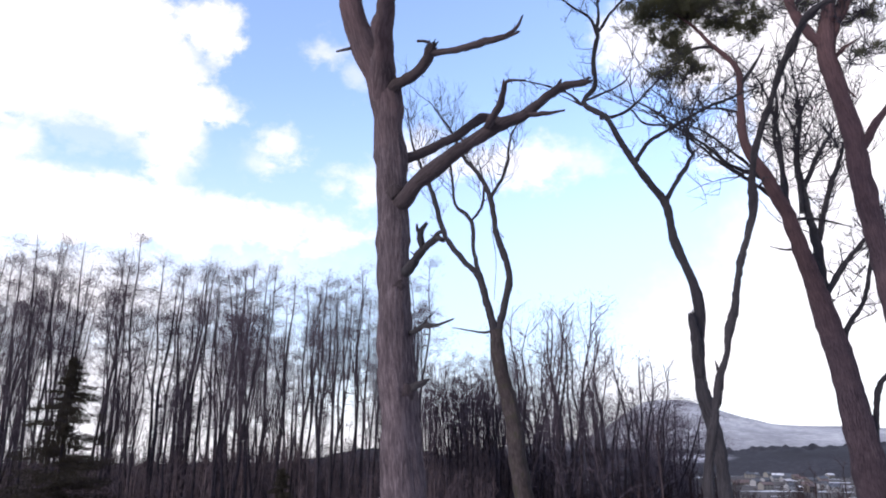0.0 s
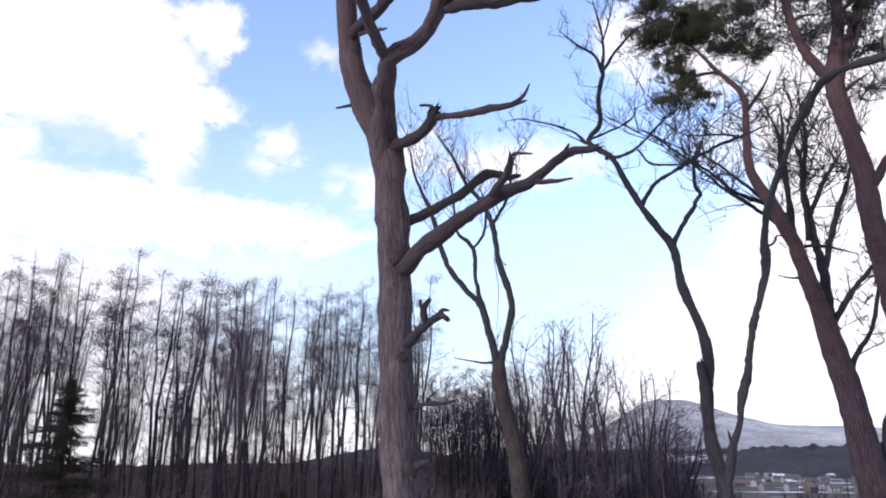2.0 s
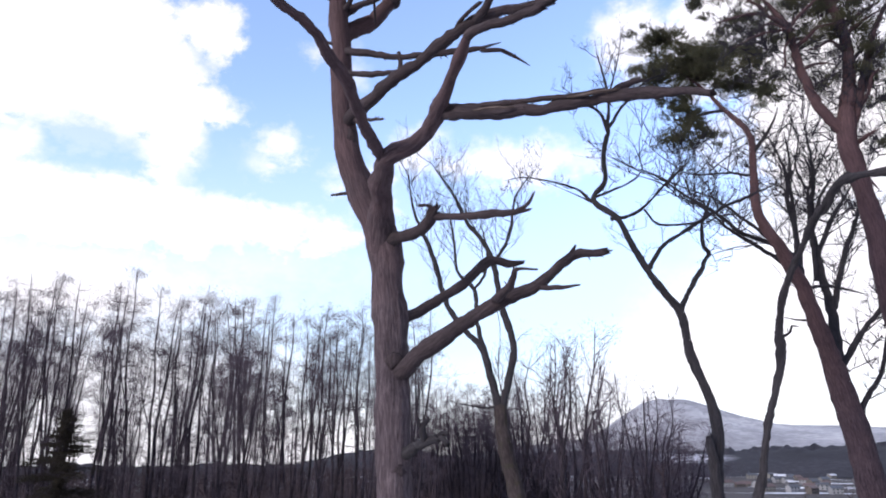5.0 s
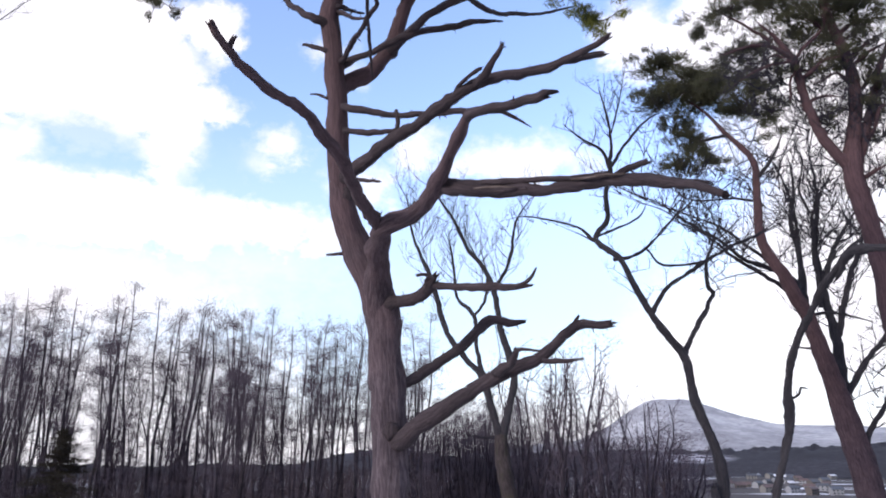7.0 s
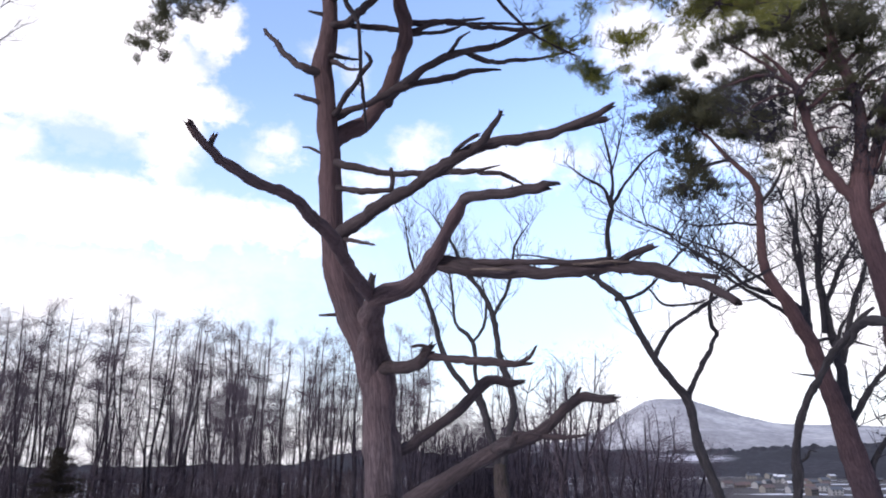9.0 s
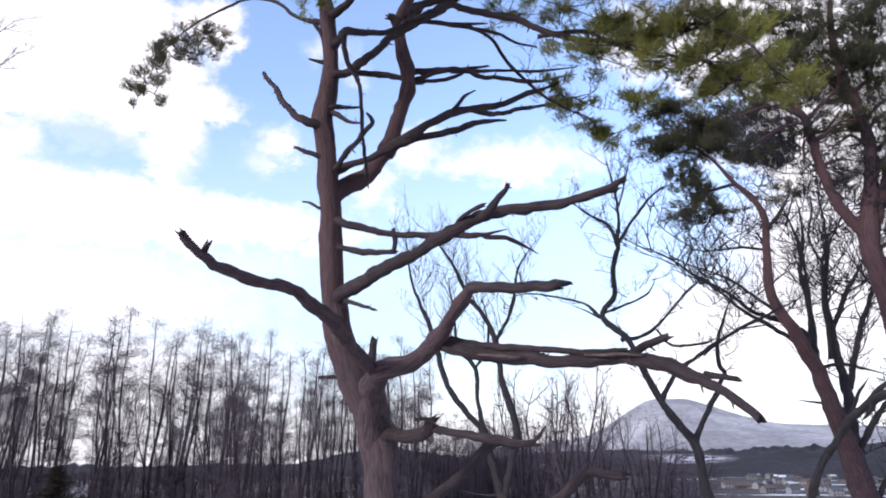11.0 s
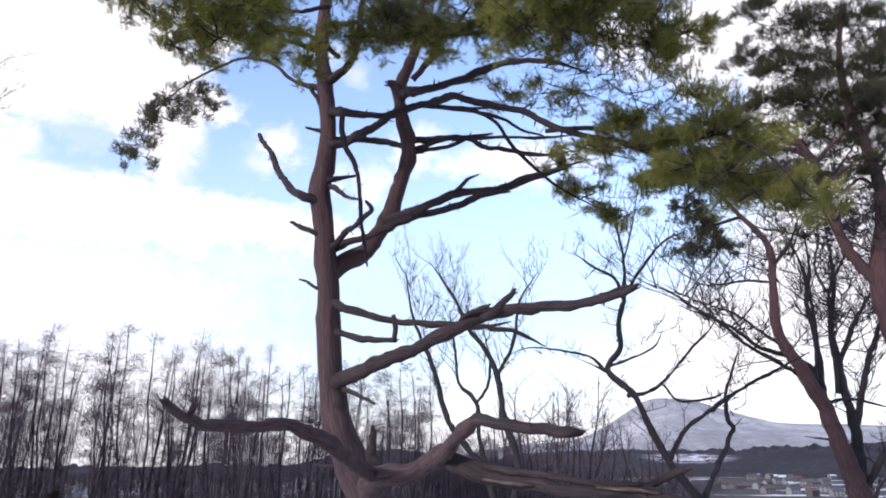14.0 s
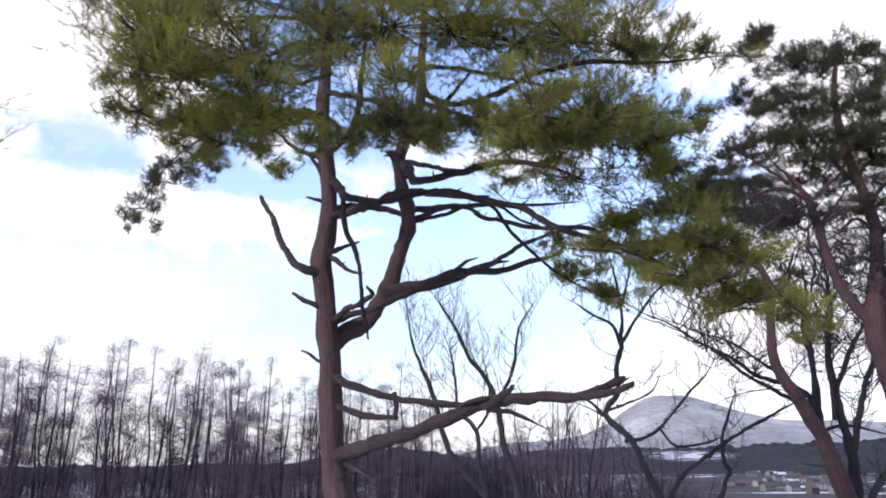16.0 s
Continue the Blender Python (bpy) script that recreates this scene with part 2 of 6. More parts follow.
# ---- mesh helpers ----
def mesh_part(name, verts, faces, mat, parent=None, label="", at=(0, 0, 0), smooth=True, kind="", grain=None):
    """One mesh object; verts are in the world, at is the base of the thing that it belongs to."""
    data = bpy.data.meshes.new(name)
    v = np.asarray(verts, dtype=float) - np.asarray(at, dtype=float)
    data.from_pydata(v.tolist(), [], faces)
    for one in mat if isinstance(mat, (list, tuple)) else [mat]:
        data.materials.append(one)
    if smooth:
        data.polygons.foreach_set("use_smooth", [True] * len(data.polygons))
    if grain is not None:
        layer = data.attributes.new("grain", "FLOAT_VECTOR", "POINT")
        layer.data.foreach_set("vector", np.asarray(grain, dtype=float).ravel())
    ob = new(name, data)
    if parent is not None:
        ob.parent = parent
    else:
        ob.location = at
    return tagged(ob, label, kind=kind)


def thing(name, place, label, category, group=""):
    ob = new(name)
    ob.location = place
    ob.empty_display_size = 0.3
    return tagged(ob, label, category, group)


def smooth01(v, lo, hi):
    k = min(1.0, max(0.0, (v - lo) / (hi - lo)))
    return k * k * (3 - 2 * k)


def glide(points, step):
    """Points (x, y, z, r) on a smooth curve through the given ones."""
    p = [np.array(q, dtype=float) for q in points]
    if len(p) == 2:
        p = [p[0], (p[0] + p[1]) / 2, p[1]]
    ends = [2 * p[0] - p[1]] + p + [2 * p[-1] - p[-2]]
    out = []
    for a, b, c, d in zip(ends, ends[1:], ends[2:], ends[3:]):
        n = max(2, int(np.linalg.norm(c[:3] - b[:3]) / step))
        for i in range(n):
            t = i / n
            q = 0.5 * (2 * b + (c - a) * t + (2 * a - 5 * b + 4 * c - d) * t * t + (3 * b - a - 3 * c + d) * t ** 3)
            q[3] = b[3] + (c[3] - b[3]) * t
            out.append(q)
    out.append(p[-1])
    return out


def tube(verts, faces, path, sides, rough=0.0, broken=False, seed=0.0, close=True, grain=None):
    """Adds a tapered tube along path, knobbly by rough, with a splintered end where it is broken."""
    rnd = random.Random(int(seed * 1000) + len(path))
    base = len(verts)
    side = None
    last = len(path) - 1
    run = seed * 3.0
    for i, q in enumerate(path):
        if i:
            run += (Vector(q[:3]) - Vector(path[i - 1][:3])).length
        ahead_ = Vector(path[min(i + 1, last)][:3]) - Vector(path[max(i - 1, 0)][:3])
        ahead_.normalize()
        if side is None:
            side = ahead_.orthogonal().normalized()
        side = (side - ahead_ * side.dot(ahead_)).normalized()
        up = ahead_.cross(side)
        c = Vector(q[:3])
        for k in range(sides):
            a = 2 * math.pi * k / sides
            out = side * math.cos(a) + up * math.sin(a)
            r = q[3]
            if rough:
                s = c + out * r
                r *= 1 + rough * (noise.noise(s * 2.3 + Vector((seed, 0, 0))) * 1.2 + noise.noise(s * 9.0) * 0.6 + noise.noise(s * 24.0) * 0.45)
            v = c + out * r
            if broken and i == last:
                v += ahead_ * q[3] * rnd.uniform(-0.8, 2.2) - out * r * rnd.uniform(-0.1, 0.3)
            verts.append(v[:])
            if grain is not None:
                grain.append((math.cos(a) * q[3], math.sin(a) * q[3], run))
    for i in range(last):
        for k in range(sides):
            a, b = base + i * sides + k, base + i * sides + (k + 1) % sides
            faces.append((a, b, b + sides, a + sides))
    if close:
        c = Vector(path[last][:3])
        verts.append((c - (ahead_ * path[last][3] * (0.7 if broken else -0.6)))[:])
        if grain is not None:
            grain.append((0.0, 0.0, run))
        top, ring = len(verts) - 1, base + last * sides
        for k in range(sides):
            faces.append((ring + k, ring + (k + 1) % sides, top))


def ground_height(x, y):
    """A wooded hilltop that falls to a valley ahead to the east and runs on level to the west."""
    d = math.hypot(x, y)
    s = x / max(y, 1.0) if y > 0 else (3.0 if x > 0 else -3.0)
    valley = smooth01(s, -0.02, 0.32) * smooth01(d, 24, 330) * smooth01(y, -80, 40)
    z = -27.0 * valley
    z -= 26.0 * smooth01(d, 80, 560) * (1 - smooth01(s, -0.02, 0.32)) * smooth01(y, -80, 40)
    z -= 45.0 * smooth01(d, 1700, 3000) * (1 - smooth01(s, -0.02, 0.32))
    z -= 3.0 * smooth01(d, 14, 42)
    near = smooth01(d, 5, 60)
    z += 0.5 * near * noise.noise(Vector((x * 0.03, y * 0.03, 0.0))) + 0.12 * noise.noise(Vector((x * 0.3, y * 0.3, 4.0)))
    if d > 400:
        z += 3.0 * smooth01(d, 400, 1200) * noise.noise(Vector((x * 0.004, y * 0.004, 9.0)))
    return z


def tree_limbs(tree, at, barks, small_sides=8, rough=0.15, spurs=0.0):
    """Returns the function that adds a trunk or a limb to this tree."""
    count = [0]

    def limb(name, end, *points):
        count[0] += 1
        pts = [list(p) for p in points]
        big = name == "trunk"
        if big:
            r = pts[0][3]
            x, y, z = pts[0][:3]
            g = ground_height(x, y) - 0.15
            if z > g + 0.4:
                pts.insert(0, [x, y, g + 0.25, r * 1.15])
            pts.insert(0, [x, y, g, r * 1.55])
        elif end == "plain" and name == "limb":
            pts[-1][3] *= 0.4
        widest = max(p[3] for p in pts)
        step = max(0.045, widest * (0.3 if big else 0.6))
        path = glide(pts, step)
        rnd_ = random.Random(count[0] * 17 + int(at[0] * 100))
        if not big:
            for i, q in enumerate(path[1:-1]):
                w = Vector(q[:3]) * 2.6 + Vector((count[0] * 3.1, 0, 0))
                q[:3] += np.array(noise.noise_vector(w)[:]) * min(0.035, q[3] * 0.55) + np.array(noise.noise_vector(w * 3.1)[:]) * min(0.02, q[3] * 0.35)
                q[3] *= 1 + 0.16 * noise.noise(w * 2.2 + Vector((0, 7.7, 0)))
        verts, faces, grain = [], [], []
        sides = 40 if big and widest > 0.25 else (14 if widest > 0.09 else small_sides)
        tube(verts, faces, path, sides, rough if widest > 0.03 else rough * 0.6, end == "broken", count[0] * 1.37, True, grain)
        if spurs and name != "fork_stem":
            # snapped side shoots
            length = sum(np.linalg.norm(b[:3] - a[:3]) for a, b in zip(path, path[1:]))
            for k in range(int(length * spurs * (0.35 if big else 1.0))):
                j = rnd_.randrange(len(path) // 4, len(path) - 1)
                q = path[j]
                if big and q[2] < 8.5:
                    continue
                along_ = Vector(path[j + 1][:3]) - Vector(q[:3])
                d = along_.cross(Vector((rnd_.uniform(-1, 1), rnd_.uniform(-1, 1), rnd_.uniform(-1, 1)))).normalized()
                d = (d + along_.normalized() * rnd_.uniform(0.1, 0.9)).normalized()
                r = min(q[3] * 0.4, rnd_.uniform(0.006, 0.014))
                c = Vector(q[:3]) + d * q[3] * 0.7
                e = c + d * (q[3] * 0.4 + rnd_.uniform(0.015, 0.075))
                tube(verts, faces, [(*c, r), (*c.lerp(e, 0.6), r * 0.8), (*e, r * 0.3)], 5, 0.0, True, j + k * 0.3, True, grain)
        return mesh_part(name, verts, faces, barks.get(name, barks["limb"]), tree, "", at, grain=grain)

    return limb


def twig_spray(verts, faces, start, way_, length, radius, levels, rnd, spread=0.7, lift=0.25, kids=4, droop=0.0):
    """A branching spray of fine twigs."""
    n = 1 + levels
    p = Vector(start)
    d = Vector(way_).normalized()
    path = [(*p, radius)]
    places = []
    for i in range(n):
        d = (d + Vector((rnd.uniform(-1, 1), rnd.uniform(-1, 1), rnd.uniform(-1, 1))) * 0.22 + Vector((0, 0, lift * 0.3 - droop * (i + 1) / n))).normalized()
        p = p + d * (length / n)
        path.append((*p, radius * (1 - 0.75 * (i + 1) / n)))
        places.append((p.copy(), d.copy()))
    tube(verts, faces, path, 3, close=False)
    if levels > 0:
        for k in range(kids):
            q, e = places[rnd.randrange(n)] if k else places[-1]
            side = Vector((rnd.uniform(-1, 1), rnd.uniform(-1, 1), rnd.uniform(-0.6, 1) + lift))
            twig_spray(verts, faces, q - e * rnd.uniform(0, length / n), e * (1 - spread) + side.normalized() * spread,
                       length * rnd.uniform(0.4, 0.7), radius * 0.55, levels - 1, rnd, spread, lift, kids, droop)


def sprays(tree, at, rows, mat, seed, thick=0.01, levels=2, kids=4, lift=0.3, follow=0.5, name="twig_spray"):
    """Fine twigs along stretches (start, end, count, length) of a bare tree."""
    rnd = random.Random(seed)
    verts, faces = [], []
    for a, b, count, length in rows:
        a, b = Vector(a), Vector(b)
        along = (b - a).normalized()
        for i in range(count):
            p = a.lerp(b, (i + rnd.random()) / count)
            side = Vector((rnd.uniform(-1, 1), rnd.uniform(-1, 1), rnd.uniform(-0.5, 1)))
            twig_spray(verts, faces, p, along * follow + side * 0.8, length * rnd.uniform(0.6, 1.2), thick, levels, rnd, kids=kids, lift=lift)
    return mesh_part(name, verts, faces, mat, tree, "", at, smooth=False, kind="stuff")


def tufts(centres, ways, needle, width, per, rng):
    """Needles as slim blades along a short shoot at each centre."""
    n = len(centres)
    size = rng.uniform(0.7, 1.25, size=(n, 1))
    c = np.repeat(centres, per, axis=0)
    w = np.repeat(ways, per, axis=0)
    big = np.repeat(size, per, axis=0)
    along = rng.uniform(-1.5, 0.35, size=(n * per, 1))
    d = w * rng.uniform(0.4, 1.3, size=(n * per, 1)) + rng.normal(size=(n * per, 3)) * 0.5
    d /= np.linalg.norm(d, axis=1, keepdims=True)
    side = np.cross(d, rng.normal(size=(n * per, 3)))
    side /= np.linalg.norm(side, axis=1, keepdims=True) + 1e-9
    foot = c + w * along * needle * big
    length = needle * big * rng.uniform(0.6, 1.15, size=(n * per, 1))
    tri = np.stack((foot - side * width / 2, foot + side * width / 2, foot + d * length), axis=1).reshape(-1, 3)
    return tri


def pad_maker(tree, at, mat, needle, width, per, seed, more=1.0):
    """Returns the function that adds a flat pad of needle brushes on fine twigs."""
    rng = np.random.default_rng(seed)
    rnd = random.Random(seed)

    def pad(x, y, z, rx, ry, rz, count):
        count = int(count * more)
        # several smaller cushions in one pad, so that its outline is broken
        lumps = max(4, int(count / 17))
        hub = rng.normal(size=(lumps, 3)) * (0.6, 0.6, 0.5)
        pick = rng.integers(0, lumps, count)
        local = hub[pick] + rng.normal(size=(count, 3)) * (0.2, 0.2, 0.2)
        p = local * (rx, ry, rz) + (x, y, z)
        p[:, 2] -= 0.25 * rz * (local[:, 0] ** 2 + local[:, 1] ** 2)
        out = (local - hub[pick] * 0.6) * (1, 1, 0.4) + (0, 0, 0.45) + rng.normal(size=(count, 3)) * 0.3
        out /= np.linalg.norm(out, axis=1, keepdims=True)
        tri = tufts(p, out, needle, width, per, rng)
        clump = mesh_part("foliage_clump", tri, np.arange(len(tri)).reshape(-1, 3).tolist(), mat, tree, "", at, smooth=False)
        verts, faces = [], []
        foot = Vector((x, y, z - rz * 0.5))
        for h in hub:
            q = Vector((x + h[0] * rx, y + h[1] * ry, z + h[2] * rz - rz * 0.2))
            mid = foot.lerp(q, 0.5) + Vector((rnd.uniform(-1, 1), rnd.uniform(-1, 1), rnd.uniform(-1, 0))) * 0.12 * rx
            tube(verts, faces, [(*foot, 0.009), (*mid, 0.006), (*q, 0.0035)], 4, close=False)
        for i in range(0, count, 4):
            q = Vector(p[i])
            h = hub[pick[i]]
            s = Vector((x + h[0] * rx, y + h[1] * ry, z + h[2] * rz - rz * 0.2))
            tube(verts, faces, [(*s, 0.0035), (*q, 0.002)], 3, close=False)
        mesh_part("twig_spray", verts, faces, TWIG_BARK, clump, "", (0, 0, 0), smooth=False, kind="stuff").location = (-at[0], -at[1], -at[2])
        return clump

    return pad


# ---- ground, valley, distance ----
def ground_material():
    m, t, shader = material("ground", 1.0)
    where = node(t, "ShaderNodeTexCoord").outputs["Object"]
    fine = noise_tex(t, where, 1.3, 8.0, 0.7)
    wide = noise_tex(t, where, 0.012, 6.0, 0.6)
    litter = colours(t, fine, ((0.25, (0.014, 0.0095, 0.0105)), (0.55, (0.03, 0.021, 0.022)), (0.8, (0.052, 0.038, 0.038))))
    fields = colours(t, wide, ((0.3, (0.03, 0.027, 0.032)), (0.5, (0.062, 0.053, 0.053)), (0.62, (0.05, 0.047, 0.046)), (0.75, (0.1, 0.087, 0.083))))
    axes_ = node(t, "ShaderNodeSeparateXYZ")
    t.links.new(where, axes_.inputs[0])
    east = ramp(t, calc(t, "DIVIDE", axes_.outputs[0], calc(t, "MAXIMUM", axes_.outputs[1], 1.0)), 0.2, 0.34)
    low = calc(t, "MULTIPLY", ramp(t, axes_.outputs[2], -9.0, -20.0), east)
    old_snow = noise_tex(t, where, 0.16, 5.0, 0.6)
    litter = blend(t, ramp(t, old_snow, 0.545, 0.575, 0.0, 0.85), litter, (0.6, 0.6, 0.65, 1))
    base = blend(t, low, litter, fields)
    # unseen pale straw and snow near the eye, added to bounce light upwards
    bounce_floor = colours(t, fine, ((0.25, (0.16, 0.125, 0.085)), (0.55, (0.27, 0.22, 0.155)), (0.8, (0.36, 0.31, 0.23))))
    bounce_floor = blend(t, ramp(t, old_snow, 0.44, 0.5), bounce_floor, (0.74, 0.75, 0.79, 1))
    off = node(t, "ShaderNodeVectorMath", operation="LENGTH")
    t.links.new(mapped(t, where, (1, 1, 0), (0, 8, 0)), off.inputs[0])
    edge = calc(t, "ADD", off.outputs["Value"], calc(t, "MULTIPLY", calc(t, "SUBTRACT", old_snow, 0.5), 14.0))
    base = blend(t, ramp(t, edge, 41.0, 33.0), base, bounce_floor)
    drift_ = noise_tex(t, mapped(t, where, (0.006, 0.016, 0.01), (3.0, 1.0, 0)), 1.0, 6.0, 0.6)
    base = blend(t, calc(t, "MULTIPLY", ramp(t, drift_, 0.55, 0.59), low), base, (0.72, 0.73, 0.78, 1))
    t.links.new(base, shader.inputs["Base Color"])
    bumped(t, shader, fine, 0.7, 0.08)
    return m


def spaced(n, reach):
    return [math.copysign(abs(u) ** 3.2, u) * reach for u in np.linspace(-1, 1, n)]


def build_ground():
    xs, ys = spaced(151, 4600), spaced(151, 4600)
    verts = [(x, y, ground_height(x, y)) for y in ys for x in xs]
    n = len(xs)
    faces = [(j * n + i, j * n + i + 1, (j + 1) * n + i + 1, (j + 1) * n + i) for j in range(n - 1) for i in range(n - 1)]
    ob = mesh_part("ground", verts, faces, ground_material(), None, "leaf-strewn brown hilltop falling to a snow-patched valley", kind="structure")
    return tagged(ob, category="ground")


build_ground()


def ridge(name, label, near, deep, profile, mat, az_from=-60, az_to=60, jag=0.1, seed=1.0, foot=-30.0, cols=260, crowns=0.0):
    """A range of hills; profile(az) is its height in degrees above the eye's level."""
    verts, faces = [], []
    rows_ = 16
    for i in range(cols + 1):
        az = az_from + (az_to - az_from) * i / cols
        top = math.tan(radians(profile(az))) * (near + deep)
        for j in range(rows_ + 1):
            k = j / rows_
            d = near + deep * k
            x, y = d * math.sin(radians(az)), d * math.cos(radians(az))
            s = Vector((x, y, 0)) * (6.0 / near)
            rise = math.sin(k * math.pi / 2) ** 1.15
            z = foot + (top - foot) * rise
            z += top * jag * rise * (noise.fractal(s, 0.9, 2.1, 5) + 0.6 * noise.noise(s * 0.4 + Vector((seed, 0, 0))))
            if crowns:
                z += crowns * smooth01(k, 0.5, 0.9) * (noise.noise(Vector((x * 0.06, y * 0.06, seed))) + 0.8 * noise.noise(Vector((x * 0.017, y * 0.017, seed + 3))))
            verts.append((x, y, z))
    n = rows_ + 1
    for i in range(cols):
        for j in range(rows_):
            faces.append((i * n + j, (i + 1) * n + j, (i + 1) * n + j + 1, i * n + j + 1))
    ob = mesh_part(name, verts, faces, mat, None, label, kind="structure")
    return tagged(ob, category="mountain" if "mountain" in name else "hill")


def bell(v, centre, left, right):
    w = left if v < centre else right
    return math.exp(-((v - centre) / w) ** 2)


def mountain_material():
    m, t, shader = material("hazed_snowy_mountain", 1.0)
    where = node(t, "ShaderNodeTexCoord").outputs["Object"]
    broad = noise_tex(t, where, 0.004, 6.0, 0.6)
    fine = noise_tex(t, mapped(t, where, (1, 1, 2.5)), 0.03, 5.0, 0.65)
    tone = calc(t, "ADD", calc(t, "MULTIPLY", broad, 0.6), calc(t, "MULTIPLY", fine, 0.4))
    # lilac-grey tones: thin snow and woods, with distance haze put into the colour
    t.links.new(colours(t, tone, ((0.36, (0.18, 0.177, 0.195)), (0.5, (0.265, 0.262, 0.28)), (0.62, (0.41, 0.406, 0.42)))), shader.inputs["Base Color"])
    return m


ridge("mountain_range", "haze-paled snow-dusted mountain range with bare woods", 2900, 1200,
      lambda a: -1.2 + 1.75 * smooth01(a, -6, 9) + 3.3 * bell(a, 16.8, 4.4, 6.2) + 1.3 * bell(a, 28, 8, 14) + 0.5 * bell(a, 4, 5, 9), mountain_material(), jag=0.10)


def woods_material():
    """Dark woods, tinted blue for haze, with a snowy clearing on one slope."""
    m, t, shader = material("blued_dark_woods", 1.0)
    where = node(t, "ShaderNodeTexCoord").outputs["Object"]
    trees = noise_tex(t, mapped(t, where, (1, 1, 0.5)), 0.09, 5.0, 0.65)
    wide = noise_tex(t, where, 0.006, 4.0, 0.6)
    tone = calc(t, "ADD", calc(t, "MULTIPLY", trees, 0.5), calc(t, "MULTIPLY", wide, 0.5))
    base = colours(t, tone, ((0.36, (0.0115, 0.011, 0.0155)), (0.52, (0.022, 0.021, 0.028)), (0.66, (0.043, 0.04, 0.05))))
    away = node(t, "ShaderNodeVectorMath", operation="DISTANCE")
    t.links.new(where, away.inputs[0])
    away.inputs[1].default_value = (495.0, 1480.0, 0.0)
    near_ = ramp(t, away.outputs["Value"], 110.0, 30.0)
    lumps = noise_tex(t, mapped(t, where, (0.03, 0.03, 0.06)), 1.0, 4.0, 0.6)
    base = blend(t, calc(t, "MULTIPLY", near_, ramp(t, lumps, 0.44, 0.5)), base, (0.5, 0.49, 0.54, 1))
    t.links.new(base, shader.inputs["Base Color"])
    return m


ridge("wooded_hill", "haze-blued dark wooded low hills beyond the town", 1300, 500,
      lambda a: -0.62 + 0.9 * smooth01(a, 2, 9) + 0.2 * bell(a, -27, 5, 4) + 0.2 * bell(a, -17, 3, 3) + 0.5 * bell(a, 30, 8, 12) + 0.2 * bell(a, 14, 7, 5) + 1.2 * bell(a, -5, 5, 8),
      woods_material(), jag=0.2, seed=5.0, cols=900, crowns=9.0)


# ---- the big pine with the broken limbs ----
PINE_AT = (-0.55, 10.75, -0.1)
pine = thing("pine_tree", PINE_AT, "tall old pine with furrowed bark, broken limbs and green crown", "pine tree", "pines")
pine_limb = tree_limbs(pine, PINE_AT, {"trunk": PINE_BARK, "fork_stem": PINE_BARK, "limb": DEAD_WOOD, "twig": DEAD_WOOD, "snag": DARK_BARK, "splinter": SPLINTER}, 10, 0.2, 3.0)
pine_limb("trunk", "plain", (-0.5, 10.8, 0.44, 0.354), (-0.56, 10.7, 1.42, 0.311), (-0.64, 10.7, 2.39, 0.291), (-0.73, 10.6, 3.72, 0.268), (-0.78, 10.6, 5.08, 0.251), (-0.83, 10.6, 6.23, 0.249), (-0.91, 10.6, 7.25, 0.251), (-0.97, 10.55, 7.91, 0.278), (-1.31, 10.4, 8.68, 0.243), (-1.53, 10.3, 9.29, 0.201), (-1.64, 10.2, 10, 0.181), (-1.69, 10.05, 10.9, 0.16), (-1.76, 10, 11.67, 0.154), (-1.83, 10, 12.29, 0.153), (-1.88, 10, 12.62, 0.158), (-1.82, 10.1, 13.43, 0.128), (-1.89, 10.15, 14.32, 0.118), (-2.01, 10.2, 15.2, 0.103), (-1.99, 10.25, 16.19, 0.105), (-1.97, 10.2, 17.38, 0.088), (-1.97, 10.2, 18.79, 0.061), (-1.98, 10.1, 20.46, 0.031))
pine_limb("fork_stem", "plain", (-1.02, 10.55, 7.75, 0.2), (-1.01, 10.3, 8.1, 0.19), (-0.96, 9.8, 8.36, 0.168), (-0.9, 9.2, 8.53, 0.15), (-0.8, 8.82, 8.59, 0.13), (-0.52, 8.6, 8.64, 0.114), (-0.25, 8.34, 8.74, 0.105), (-0.08, 7.93, 8.82, 0.1), (0.09, 7.3, 9.02, 0.073), (0.24, 6.78, 9.16, 0.054))
pine_limb("twig", "broken", (-0.91, 9.92, 8.72, 0.077), (-1.02, 9.9, 8.82, 0.07), (-1.01, 9.85, 8.99, 0.045), (-0.99, 9.85, 9.12, 0.057))
pine_limb("limb", "broken", (0.23, 6.8, 9.14, 0.054), (0.5, 6.5, 9.075, 0.058), (0.74, 6.3, 9.045, 0.056), (0.98, 6.07, 9.0, 0.052))
pine_limb("limb", "broken", (-0.12, 8, 8.8, 0.09), (0.28, 7.7, 8.655, 0.088), (0.72, 7.5, 8.565, 0.082), (1.3, 7.2, 8.51, 0.078), (1.76, 7.05, 8.51, 0.074), (2.07, 6.7, 8.38, 0.063), (2.29, 6.25, 8.15, 0.05), (2.42, 5.82, 7.88, 0.036))
pine_limb("limb", "broken", (0.0, 7.86, 8.84, 0.05), (0.3, 7.66, 8.742, 0.046), (0.55, 7.53, 8.70, 0.038), (0.8, 7.42, 8.66, 0.034), (1.15, 7.24, 8.61, 0.036), (1.5, 7.08, 8.57, 0.03), (1.72, 6.98, 8.58, 0.018))
pine_limb("limb", "broken", (2.3, 6.55, 8.3, 0.034), (2.44, 6.47, 8.27, 0.03), (2.54, 6.43, 8.24, 0.026))
pine_limb("splinter", "broken", (0.32, 7.52, 8.61, 0.01), (0.52, 7.4, 8.58, 0.019), (0.78, 7.35, 8.56, 0.009))
